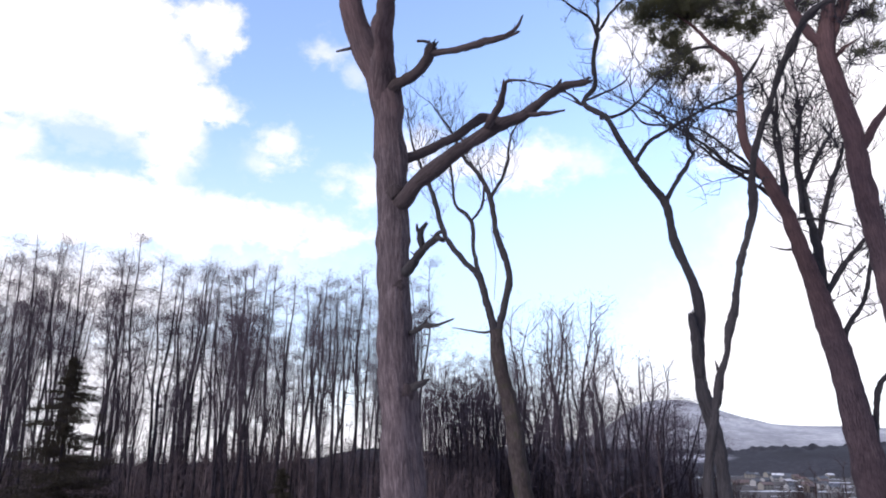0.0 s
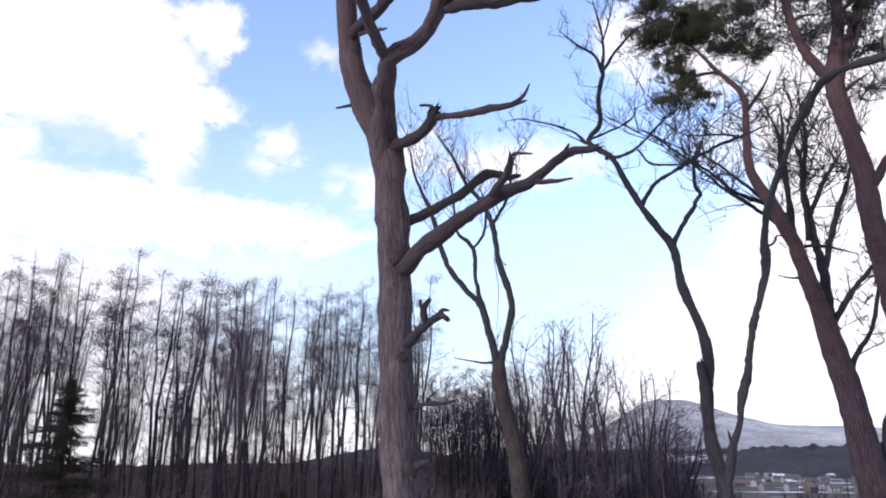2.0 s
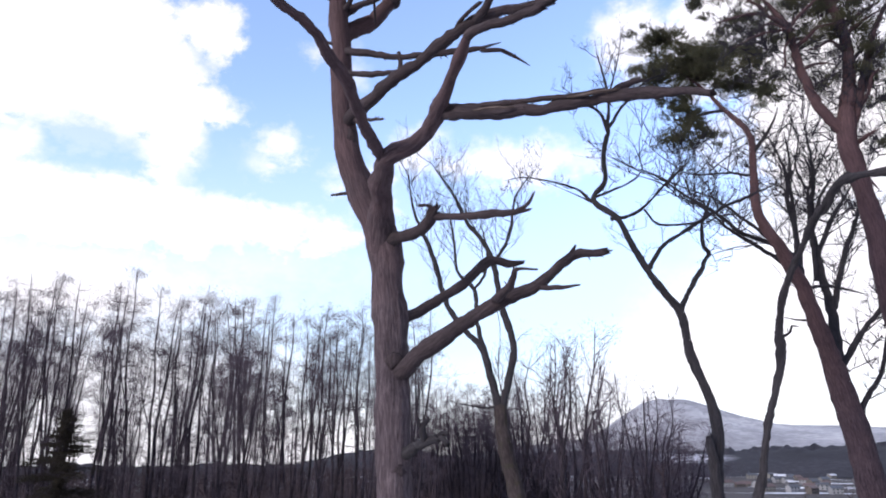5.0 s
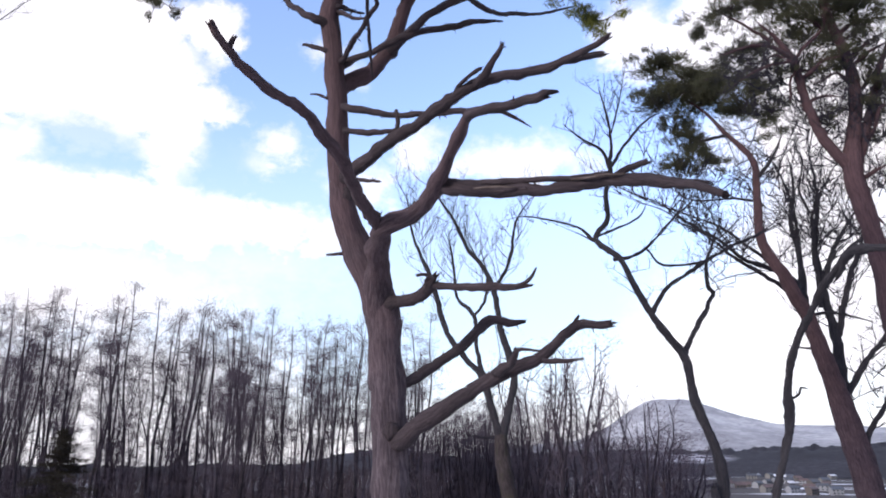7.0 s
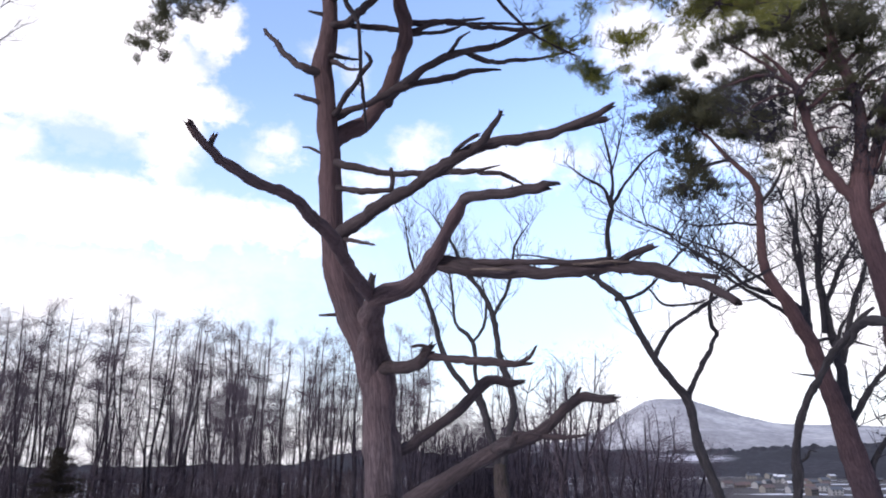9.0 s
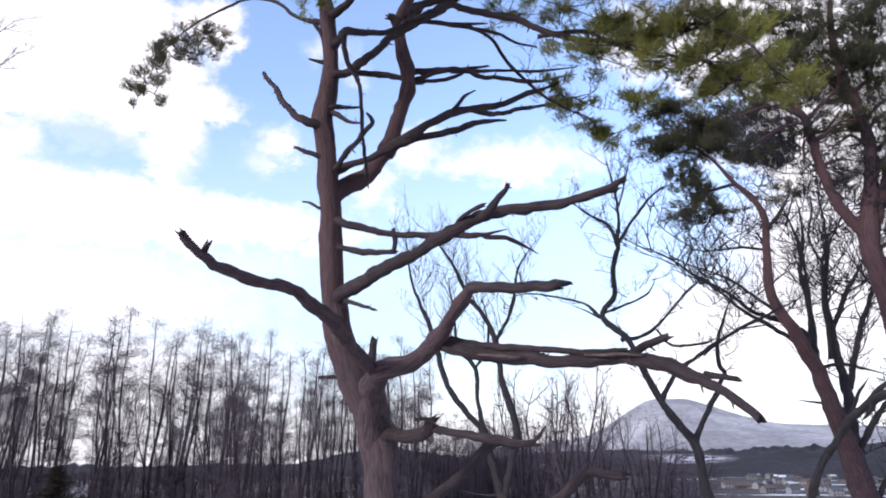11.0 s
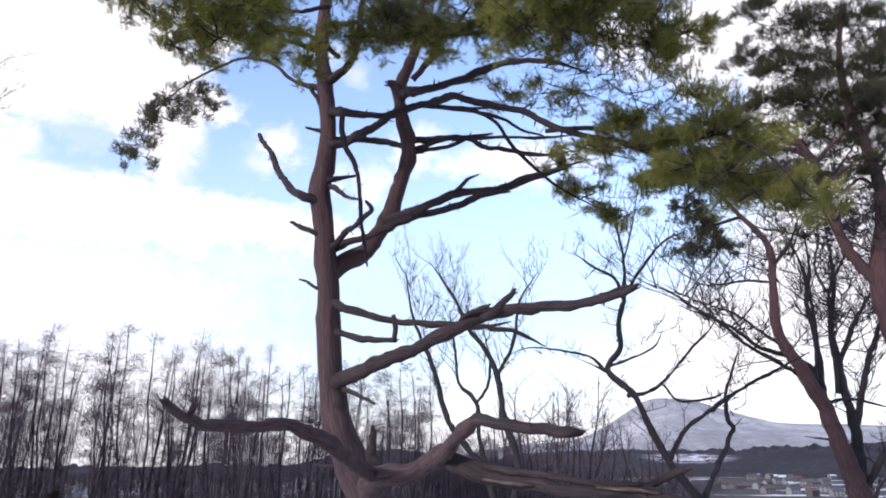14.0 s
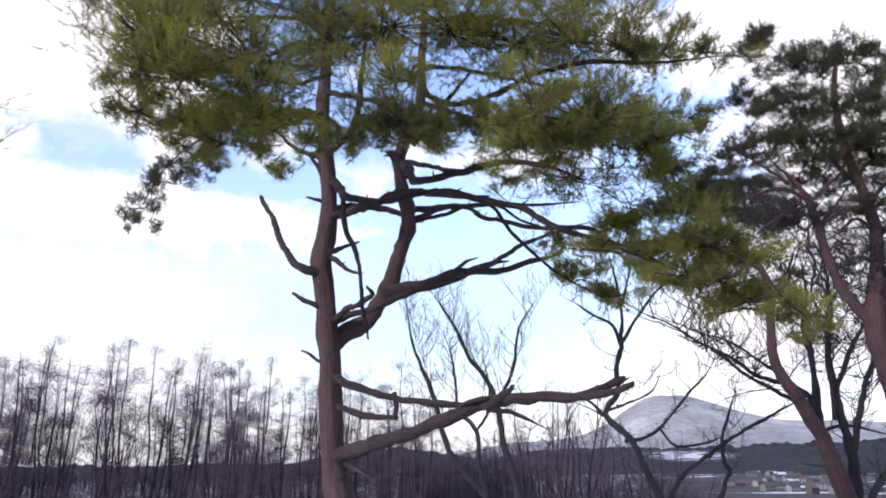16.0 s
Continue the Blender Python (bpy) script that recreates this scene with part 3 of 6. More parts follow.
pine_limb("splinter", "broken", (1.35, 7.1, 8.55, 0.015), (1.62, 6.97, 8.53, 0.021), (1.86, 6.85, 8.51, 0.012))
pine_limb("limb", "broken", (1.78, 7.05, 8.54, 0.042), (1.96, 7, 8.62, 0.039), (2.17, 7, 8.72, 0.033))
pine_limb("fork_stem", "broken", (-0.9, 9.25, 8.5, 0.1), (-0.88, 8.85, 8.61, 0.094), (-1.0, 8.45, 8.72, 0.083), (-1.11, 7.95, 8.85, 0.078), (-1.24, 7.3, 8.99, 0.07), (-1.42, 6.75, 9.08, 0.06), (-1.51, 6.45, 9.11, 0.054), (-1.7, 6.0, 9.07, 0.049), (-1.82, 5.65, 9.06, 0.046), (-1.9, 5.42, 9.12, 0.044), (-1.97, 5.25, 9.19, 0.036))
pine_limb("limb", "broken", (-1.88, 5.45, 9.12, 0.03), (-1.85, 5.42, 9.16, 0.027), (-1.83, 5.4, 9.185, 0.022))
pine_limb("limb", "broken", (-1.63, 10.22, 9.78, 0.09), (-1.42, 9.92, 9.86, 0.105), (-1.12, 9.6, 9.93, 0.094), (-0.78, 9.2, 10, 0.088), (-0.05, 8.6, 10.22, 0.084), (0.47, 8.25, 10.4, 0.074), (1.12, 8.1, 10.45, 0.062), (1.53, 7.75, 10.41, 0.049), (1.77, 7.55, 10.45, 0.045), (1.96, 7.42, 10.52, 0.034))
pine_limb("limb", "broken", (1.5, 7.8, 10.43, 0.046), (1.77, 7.9, 10.54, 0.043), (2.04, 8, 10.65, 0.04))
pine_limb("limb", "broken", (0.41, 8.25, 10.36, 0.055), (0.58, 7.9, 10.43, 0.046), (0.7, 7.57, 10.52, 0.031))
pine_limb("limb", "broken", (0.1, 8.5, 10.29, 0.034), (0.21, 8.3, 10.4, 0.026), (0.45, 8, 10.44, 0.025))
pine_limb("limb", "plain", (-1.56, 9.8, 10.86, 0.07), (-1.25, 9.6, 10.71, 0.055), (-0.73, 9.47, 10.54, 0.05), (-0.06, 9.2, 10.45, 0.045), (0.42, 9, 10.38, 0.036), (0.8, 8.9, 10.43, 0.016))
pine_limb("limb", "plain", (0.5, 9, 10.37, 0.032), (0.86, 8.95, 10.3, 0.032), (1.22, 9.05, 10.14, 0.016))
pine_limb("limb", "broken", (-1.54, 9.8, 10.48, 0.052), (-1.15, 9.6, 10.34, 0.046), (-0.71, 9.45, 10.29, 0.037))
pine_limb("twig", "plain", (-0.72, 9.47, 10.63, 0.029), (-0.7, 9.46, 10.46, 0.033), (-0.71, 9.45, 10.28, 0.033))
pine_limb("twig", "broken", (-1.41, 9.9, 9.7, 0.034), (-0.93, 9.4, 9.47, 0.02))
pine_limb("twig", "plain", (-1.34, 10.39, 8.7, 0.047), (-1.51, 10.4, 8.7, 0.043), (-1.84, 10.55, 8.71, 0.018))
pine_limb("limb", "broken", (-0.86, 10.68, 5.72, 0.1), (-0.68, 10.52, 5.9, 0.14), (-0.46, 10.2, 6.06, 0.126), (0.05, 9.83, 6.36, 0.112), (0.42, 9.7, 6.6, 0.104), (0.74, 9.58, 6.77, 0.1), (1.24, 9.48, 6.95, 0.08), (1.52, 9.48, 7.16, 0.076), (1.8, 9.48, 7.4, 0.07), (1.95, 9.35, 7.39, 0.058), (2.17, 9.22, 7.37, 0.05))
pine_limb("twig", "broken", (1.72, 9.48, 7.36, 0.034), (1.78, 9.46, 7.45, 0.03), (1.8, 9.45, 7.51, 0.018))
pine_limb("twig", "plain", (1.28, 9.42, 6.91, 0.038), (1.57, 9.35, 6.9, 0.025), (1.81, 9.3, 6.92, 0.013))
pine_limb("limb", "broken", (0.67, 9.55, 6.76, 0.068), (0.81, 8.9, 6.8, 0.052), (0.85, 8.5, 6.93, 0.031))
pine_limb("twig", "plain", (0.84, 8.5, 6.89, 0.023), (0.9, 8.45, 6.93, 0.023), (1.12, 8.4, 6.9, 0.012))
pine_limb("limb", "broken", (-0.86, 10.62, 6.5, 0.13), (-0.64, 10.66, 6.72, 0.095), (-0.23, 10.8, 6.98, 0.08), (0.26, 11, 7.36, 0.083), (0.72, 11.25, 7.81, 0.086), (1.02, 11.3, 7.78, 0.066), (1.25, 11.3, 7.79, 0.036))
pine_limb("limb", "broken", (-1, 10.6, 7.88, 0.106), (-0.79, 10.3, 7.88, 0.103), (-0.64, 10.1, 7.86, 0.101), (-0.3, 9.6, 7.87, 0.08), (-0.18, 9.32, 8, 0.069))
pine_limb("limb", "broken", (-0.23, 9.4, 7.95, 0.057), (0.05, 9.25, 7.9, 0.047), (0.3, 9.1, 7.84, 0.051), (0.78, 8.7, 7.75, 0.049), (1.06, 8.5, 7.72, 0.02))
pine_limb("twig", "broken", (0.87, 8.6, 7.72, 0.028), (1.04, 8.5, 7.8, 0.024), (1.11, 8.4, 7.91, 0.012))
pine_limb("twig", "broken", (-0.16, 9.3, 7.99, 0.039), (-0.25, 9.25, 8.04, 0.03), (-0.37, 9.2, 8.03, 0.021))
# snags: dead stubs whose shaded look is put into a darker bark colour
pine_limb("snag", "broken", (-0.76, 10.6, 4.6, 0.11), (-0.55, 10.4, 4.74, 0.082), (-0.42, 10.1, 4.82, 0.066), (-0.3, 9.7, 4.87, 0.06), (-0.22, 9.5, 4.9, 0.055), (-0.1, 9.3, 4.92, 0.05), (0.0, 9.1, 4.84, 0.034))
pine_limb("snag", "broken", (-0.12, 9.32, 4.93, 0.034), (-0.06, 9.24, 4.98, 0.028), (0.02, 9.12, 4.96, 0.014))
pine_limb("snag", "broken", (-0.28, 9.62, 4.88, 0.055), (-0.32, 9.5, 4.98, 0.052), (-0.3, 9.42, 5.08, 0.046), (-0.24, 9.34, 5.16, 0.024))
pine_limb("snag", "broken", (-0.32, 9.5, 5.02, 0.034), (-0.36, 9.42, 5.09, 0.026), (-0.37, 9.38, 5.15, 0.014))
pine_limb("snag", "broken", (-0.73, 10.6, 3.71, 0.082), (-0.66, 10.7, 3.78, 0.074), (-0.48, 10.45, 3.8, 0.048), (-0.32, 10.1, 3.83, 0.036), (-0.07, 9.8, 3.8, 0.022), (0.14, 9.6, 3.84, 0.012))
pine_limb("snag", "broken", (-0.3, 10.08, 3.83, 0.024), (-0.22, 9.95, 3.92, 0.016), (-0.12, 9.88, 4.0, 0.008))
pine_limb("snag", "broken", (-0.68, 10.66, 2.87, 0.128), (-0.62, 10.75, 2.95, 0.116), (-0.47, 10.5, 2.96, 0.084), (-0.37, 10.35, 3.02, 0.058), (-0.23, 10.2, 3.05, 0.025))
pine_limb("limb", "broken", (-1.85, 10, 12.39, 0.08), (-1.94, 9.9, 12.42, 0.072), (-2.2, 9.8, 12.51, 0.059), (-2.52, 10.2, 12.95, 0.053), (-2.84, 10.8, 13.55, 0.047), (-3.22, 11.3, 14.16, 0.035))
pine_limb("twig", "broken", (-1.79, 10, 11.92, 0.045), (-1.92, 9.9, 11.94, 0.04), (-2.12, 9.95, 12.02, 0.034), (-2.31, 10.1, 12.16, 0.021))
pine_limb("twig", "plain", (-1.71, 10.03, 11.11, 0.034), (-1.86, 10, 11.13, 0.03), (-2.02, 10.1, 11.25, 0.021), (-2.16, 10.2, 11.31, 0.013))
pine_limb("twig", "broken", (-1.87, 10.14, 14.05, 0.049), (-1.94, 10.1, 14.08, 0.044), (-2.08, 10.1, 14.29, 0.032), (-2.19, 10.1, 14.45, 0.018))
pine_limb("twig", "broken", (-1.84, 10.11, 13.6, 0.042), (-1.9, 10.1, 13.63, 0.038), (-2.17, 10.1, 13.7, 0.013))
pine_limb("fork_stem", "plain", (-1.78, 10.08, 11.2, 0.09), (-1.7, 10.15, 11.38, 0.115), (-1.54, 10.25, 11.55, 0.132), (-1.4, 10.28, 11.63, 0.136), (-1.15, 10.3, 11.86, 0.13), (-0.91, 10.42, 12.32, 0.124), (-0.79, 10.36, 12.64, 0.118), (-0.69, 10.3, 12.93, 0.114), (-0.58, 10.2, 13.2, 0.109), (-0.55, 10.15, 13.4, 0.11), (-0.62, 10.1, 13.68, 0.105), (-0.72, 10.05, 14, 0.101), (-0.75, 10, 14.24, 0.102), (-0.62, 9.95, 14.58, 0.089), (-0.47, 9.9, 14.96, 0.08), (-0.38, 9.9, 15.35, 0.077), (-0.35, 9.9, 16.07, 0.065), (-0.31, 9.9, 17.15, 0.052), (-0.18, 9.9, 18.51, 0.029))
pine_limb("limb", "broken", (-0.72, 10, 14.2, 0.097), (-0.8, 9.95, 14.32, 0.079), (-0.89, 9.9, 14.35, 0.053))
pine_limb("limb", "broken", (-1.76, 10, 11.67, 0.061), (-1.67, 9.95, 11.72, 0.055), (-1.43, 9.5, 11.76, 0.043), (-1.24, 9.1, 11.75, 0.038), (-1.05, 8.7, 11.75, 0.036), (-0.94, 8.5, 11.78, 0.032), (-1, 8.4, 11.84, 0.018))
pine_limb("limb", "broken", (-1.77, 10, 11.68, 0.084), (-1.69, 10.05, 11.73, 0.076), (-1.39, 9.9, 11.8, 0.053), (-1.13, 9.8, 11.83, 0.053), (-0.72, 9.7, 11.99, 0.053), (-0.4, 9.7, 12.1, 0.053), (-0.16, 9.7, 12.15, 0.053), (0.34, 9.9, 12.42, 0.046), (0.69, 10.1, 12.61, 0.038), (0.96, 10.2, 12.66, 0.017))
pine_limb("limb", "broken", (0.08, 9.05, 12.18, 0.031), (0.17, 8.9, 12.23, 0.026), (0.26, 8.7, 12.25, 0.022), (0.4, 8.55, 12.26, 0.011))
pine_limb("limb", "plain", (-0.89, 10.4, 12.21, 0.114), (-0.85, 10.3, 12.22, 0.108), (-0.61, 9.9, 12.18, 0.07), (-0.31, 9.3, 12.09, 0.058), (0.08, 9.05, 12.18, 0.053), (0.52, 8.8, 12.13, 0.045), (0.81, 8.7, 12.13, 0.04), (1.02, 8.6, 12.19, 0.036), (1.19, 8.5, 12.2, 0.032), (1.5, 8.4, 12.28, 0.018))
pine_limb("limb", "plain", (0.38, 8.95, 12.18, 0.038), (0.66, 9.6, 12.46, 0.037), (1.06, 10.3, 12.87, 0.039), (1.54, 10.8, 13.22, 0.032), (2, 11, 13.43, 0.024), (2.48, 11, 13.56, 0.014))
pine_limb("limb", "plain", (-1.83, 10.09, 13.31, 0.081), (-1.73, 10, 13.35, 0.073), (-1.49, 9.95, 13.4, 0.069), (-1.03, 9.2, 13.26, 0.06), (-0.58, 8.5, 13.15, 0.056), (-0.2, 7.9, 12.93, 0.045), (0.05, 7.35, 12.71, 0.045), (0.26, 7.35, 12.66, 0.042), (0.51, 7.35, 12.59, 0.042), (0.86, 7.35, 12.52, 0.041), (1.04, 7.3, 12.38, 0.038), (1.24, 7.2, 12.23, 0.034), (1.58, 7.1, 12.07, 0.027), (1.94, 6.9, 11.9, 0.018), (2.23, 6.6, 11.59, 0.008))
pine_limb("limb", "plain", (-1.86, 10.13, 13.85, 0.082), (-1.75, 10, 13.9, 0.074), (-1.52, 9.2, 13.5, 0.06), (-1.32, 8.4, 13.08, 0.055), (-1.08, 8.3, 12.98, 0.043), (-0.78, 8.2, 12.91, 0.039), (-0.63, 8.1, 12.9, 0.039), (-0.34, 8, 12.95, 0.035), (-0.17, 8, 12.93, 0.031), (0.29, 8.1, 12.93, 0.028), (0.58, 8.2, 12.84, 0.025), (0.86, 8.35, 12.52, 0.025), (1.19, 8.45, 12.22, 0.021), (1.49, 8.4, 11.96, 0.018), (1.87, 8.3, 11.69, 0.01))
pine_limb("twig", "plain", (0.39, 8.1, 12.9, 0.021), (0.7, 8, 12.75, 0.021), (0.89, 7.9, 12.56, 0.017), (1.14, 7.8, 12.43, 0.01))
pine_limb("twig", "broken", (0.08, 8.05, 12.92, 0.021), (0.29, 8, 12.89, 0.021), (0.54, 8, 12.91, 0.01))
pine_limb("limb", "plain", (-1.8, 10.3, 13.59, 0.054), (-1.53, 10.5, 13.69, 0.055), (-1.17, 10.5, 13.67, 0.05), (-0.79, 10.4, 13.54, 0.045), (-0.47, 10.15, 13.37, 0.044), (0.02, 10.2, 13.56, 0.04), (0.37, 10.2, 13.53, 0.035), (0.57, 10, 13.32, 0.035), (0.94, 9.8, 13.16, 0.034), (1.37, 9.6, 13, 0.025), (1.93, 9.3, 12.94, 0.012))
pine_limb("twig", "plain", (0.1, 10.25, 13.55, 0.031), (0.65, 10.4, 13.66, 0.027), (1.55, 10.4, 13.66, 0.023), (2.16, 10.3, 13.67, 0.009))
pine_limb("limb", "broken", (-0.57, 10.14, 13.44, 0.059), (-0.49, 10.15, 13.49, 0.054), (0.02, 10.2, 13.57, 0.035), (0.37, 10.2, 13.58, 0.031), (0.71, 10.2, 13.63, 0.018))
pine_limb("limb", "broken", (-0.56, 10.17, 13.29, 0.059), (-0.49, 10.2, 13.31, 0.054), (-0.25, 10.3, 13.41, 0.036), (0.11, 10.45, 13.56, 0.032), (0.34, 10.5, 13.69, 0.014))
pine_limb("limb", "plain", (-0.75, 10.01, 14.18, 0.054), (-0.66, 9.9, 14.19, 0.049), (-0.4, 9.3, 13.91, 0.037), (-0.14, 8.6, 13.56, 0.031), (0.08, 8, 13.25, 0.029), (0.42, 7.7, 13.14, 0.024))
pine_limb("limb", "plain", (-0.74, 10.01, 14.15, 0.082), (-0.66, 9.9, 14.16, 0.074), (-0.49, 8.8, 13.58, 0.058), (-0.37, 7.9, 13.08, 0.052), (0.07, 7.6, 13.04, 0.047), (0.39, 7.3, 13, 0.042), (0.69, 7, 12.93, 0.034), (1.07, 6.7, 12.75, 0.024), (1.43, 6.5, 12.49, 0.014))
pine_limb("limb", "plain", (-0.55, 10.6, 14.81, 0.057), (-0.19, 10.4, 15.16, 0.052), (0.05, 10.3, 15.48, 0.043), (0.42, 10, 15.8, 0.028))
pine_limb("limb", "plain", (-1.91, 10.16, 14.43, 0.086), (-1.82, 10.1, 14.47, 0.078), (-1.52, 10, 14.72, 0.059), (-1.37, 9.9, 15.09, 0.055), (-1.34, 9.9, 15.84, 0.042), (-1.26, 9.8, 16.53, 0.023))
pine_limb("limb", "plain", (-1.91, 10.16, 14.36, 0.068), (-2.45, 10.35, 14.65, 0.030), (-2.90, 10.60, 15.13, 0.028), (-3.48, 10.90, 15.42, 0.024), (-4.02, 11.10, 15.34, 0.020), (-4.53, 11.20, 15.10, 0.017), (-4.93, 11.20, 14.67, 0.012), (-5.17, 11.20, 14.20, 0.008), (-5.28, 11.20, 13.73, 0.006))
pine_limb("limb", "plain", (-2, 10.2, 15.09, 0.063), (-2.05, 10.2, 15.11, 0.057), (-2.48, 9.8, 15.04, 0.04), (-2.77, 9, 14.62, 0.033), (-2.98, 8, 13.98, 0.022), (-3.1, 7, 13.15, 0.013))
pine_limb("limb", "broken", (-1.33, 8.4, 13.06, 0.033), (-1.35, 8.4, 12.88, 0.036), (-1.28, 8.3, 12.55, 0.032), (-1.15, 8.2, 12.3, 0.031), (-1.05, 8, 11.99, 0.027), (-1.05, 8.2, 11.78, 0.024), (-1.09, 8.8, 11.63, 0.026), (-1.13, 9.5, 11.55, 0.023), (-1.14, 9.95, 11.44, 0.012))
pine_limb("twig", "broken", (-1.87, 10.02, 12.73, 0.051), (-1.71, 9.95, 12.76, 0.046), (-1.57, 10.3, 12.94, 0.031), (-1.41, 10.6, 13.11, 0.018))
pine_limb("twig", "plain", (-1.88, 10.01, 12.64, 0.046), (-1.71, 9.95, 12.67, 0.041), (-1.48, 9.8, 12.45, 0.029), (-1.25, 9.64, 12.34, 0.016))
pine_limb("limb", "plain", (-1.67, 9.9, 14.81, 0.04), (-1.92, 9.3, 14.75, 0.038), (-2.26, 8.6, 14.43, 0.031), (-2.43, 7.6, 14.03, 0.024), (-2.84, 6.8, 13.88, 0.016), (-3.21, 6.3, 13.93, 0.009))
pine_limb("limb", "plain", (-1.88, 10.1, 15.89, 0.042), (-2.31, 9.4, 15.29, 0.026), (-2.59, 8, 14.74, 0.022), (-3.04, 7, 14.6, 0.013))
pine_limb("limb", "plain", (-2, 10.22, 15.49, 0.057), (-1.91, 10.1, 15.52, 0.051), (-1.21, 9, 14.82, 0.033), (-0.58, 7.2, 13.72, 0.02), (-0.42, 6.6, 13.34, 0.009))
pine_limb("limb", "plain", (-0.39, 10.5, 15.78, 0.058), (0.11, 9.2, 14.82, 0.042), (0.7, 8.2, 14.45, 0.038), (1.14, 7.5, 14.33, 0.031), (1.72, 7, 14.18, 0.026), (2.58, 7.4, 14.4, 0.021), (3.78, 8, 14.88, 0.011))
pine_limb("limb", "plain", (-0.37, 10.5, 16.22, 0.044), (0.12, 9.3, 15.5, 0.03), (0.72, 8.3, 14.76, 0.023), (1.15, 7.2, 14, 0.017), (1.79, 6.6, 13.62, 0.009))
pine_limb("limb", "plain", (-0.44, 10.5, 15.57, 0.043), (0.32, 8.2, 14.08, 0.026), (0.79, 6.6, 13.13, 0.018), (1.16, 6, 12.92, 0.011), (1.79, 6.3, 13.07, 0.009))
pine_limb("limb", "plain", (1.08, 7.3, 12.25, 0.025), (1.54, 7.1, 12.18, 0.025), (1.84, 6.9, 11.89, 0.021), (2.15, 6.8, 11.71, 0.018), (2.45, 6.7, 11.56, 0.011))
pine_limb("limb", "plain", (1.97, 6.7, 11.89, 0.023), (2.43, 6.4, 11.8, 0.017), (2.87, 6.2, 11.51, 0.013), (3.18, 6.2, 11.13, 0.01), (3.46, 6.2, 10.93, 0.005))
pine_limb("limb", "plain", (-0.33, 10.6, 17.19, 0.05), (0.39, 9.2, 16.32, 0.035), (1.17, 8, 15.39, 0.023), (2, 7.2, 14.68, 0.014))
pine_limb("limb", "plain", (-1.98, 10.22, 16.8, 0.065), (-1.93, 10.2, 16.82, 0.059), (-2.45, 9, 16.21, 0.034), (-2.94, 8, 15.43, 0.023), (-3.53, 7, 14.83, 0.01))


def knot(x, y, z, wide, tall, deep, seed):
    """A swollen scar where a limb has been lost."""
    verts, faces = [], []
    rings, sides = 9, 14
    for i in range(rings + 1):
        a = math.pi * i / rings
        for k in range(sides):
            b = 2 * math.pi * k / sides
            d = Vector((math.sin(a) * math.cos(b), math.sin(a) * math.sin(b), math.cos(a)))
            r = 1 + 0.35 * noise.noise(d * 2.1 + Vector((seed, 0, 0))) + 0.2 * noise.noise(d * 5.3 + Vector((0, seed, 0)))
            verts.append((x + d.x * wide * r, y + d.y * deep * r, z + d.z * tall * r))
    for i in range(rings):
        for k in range(sides):
            p, q = i * sides + k, i * sides + (k + 1) % sides
            faces.append((p, p + sides, q + sides, q))
    return mesh_part("knot", verts, faces, DEAD_WOOD, pine, "", PINE_AT, grain=[((v[0] - x), (v[1] - y), v[2]) for v in verts])


knot(-0.56, 10.47, 2.92, 0.15, 0.14, 0.12, 1.0)
knot(-0.7, 10.38, 4.5, 0.12, 0.1, 0.08, 2.0)
knot(-0.78, 10.38, 6.05, 0.13, 0.12, 0.06, 3.0)
knot(-1.5, 10.12, 9.55, 0.08, 0.13, 0.07, 4.0)
knot(-0.98, 10.32, 8.0, 0.1, 0.15, 0.09, 5.0)
pine_pad = pad_maker(pine, PINE_AT, NEEDLES, 0.075, 0.0034, 40, 11, 3.3)
pine_pad(-2.81, 5.80, 13.80, 0.5, 0.7, 0.28, 190)
pine_pad(-2.50, 5.80, 13.46, 0.55, 0.7, 0.24, 220)
pine_pad(-3.01, 5.90, 13.43, 0.3, 0.4, 0.2, 80)
pine_pad(-1.91, 6.10, 13.12, 0.42, 0.5, 0.18, 150)
pine_pad(-3.04, 6.10, 13.20, 0.28, 0.4, 0.16, 60)
pine_pad(-2.32, 7.20, 14.04, 0.45, 0.6, 0.22, 120)
pine_pad(-1.89, 5.90, 13.73, 0.7, 0.7, 0.3, 230)
pine_pad(-1.97, 9.00, 14.19, 0.35, 0.45, 0.16, 80)
pine_pad(-1.62, 6.00, 12.46, 0.15, 0.17, 0.05, 18)
pine_pad(-1.33, 7.50, 14.83, 0.6, 0.7, 0.25, 190)
pine_pad(-0.61, 6.70, 13.36, 0.42, 0.5, 0.2, 150)
pine_pad(-1.06, 6.90, 13.26, 0.32, 0.4, 0.13, 70)
pine_pad(-0.28, 7.00, 13.37, 0.35, 0.45, 0.15, 90)
pine_pad(-0.54, 6.60, 13.82, 0.4, 0.5, 0.18, 110)
pine_pad(-3.22, 6.20, 14.45, 0.4, 0.6, 0.25, 140)
pine_pad(-2.75, 6.50, 14.70, 0.55, 0.7, 0.3, 190)
pine_pad(-2.35, 7.20, 15.37, 0.7, 0.7, 0.35, 210)
pine_pad(-1.58, 7.60, 15.40, 0.7, 0.7, 0.3, 210)
pine_pad(-0.65, 7.00, 14.81, 0.7, 0.7, 0.3, 230)
pine_pad(0.09, 7.00, 14.72, 0.7, 0.7, 0.3, 230)
pine_pad(0.84, 7.20, 14.69, 0.6, 0.7, 0.28, 220)
pine_pad(1.49, 7.00, 14.63, 0.6, 0.7, 0.28, 220)
pine_pad(2.04, 6.90, 14.41, 0.5, 0.6, 0.22, 170)
pine_pad(2.71, 7.50, 14.67, 0.35, 0.5, 0.16, 90)
pine_pad(3.41, 8.00, 14.98, 0.4, 0.4, 0.12, 60)
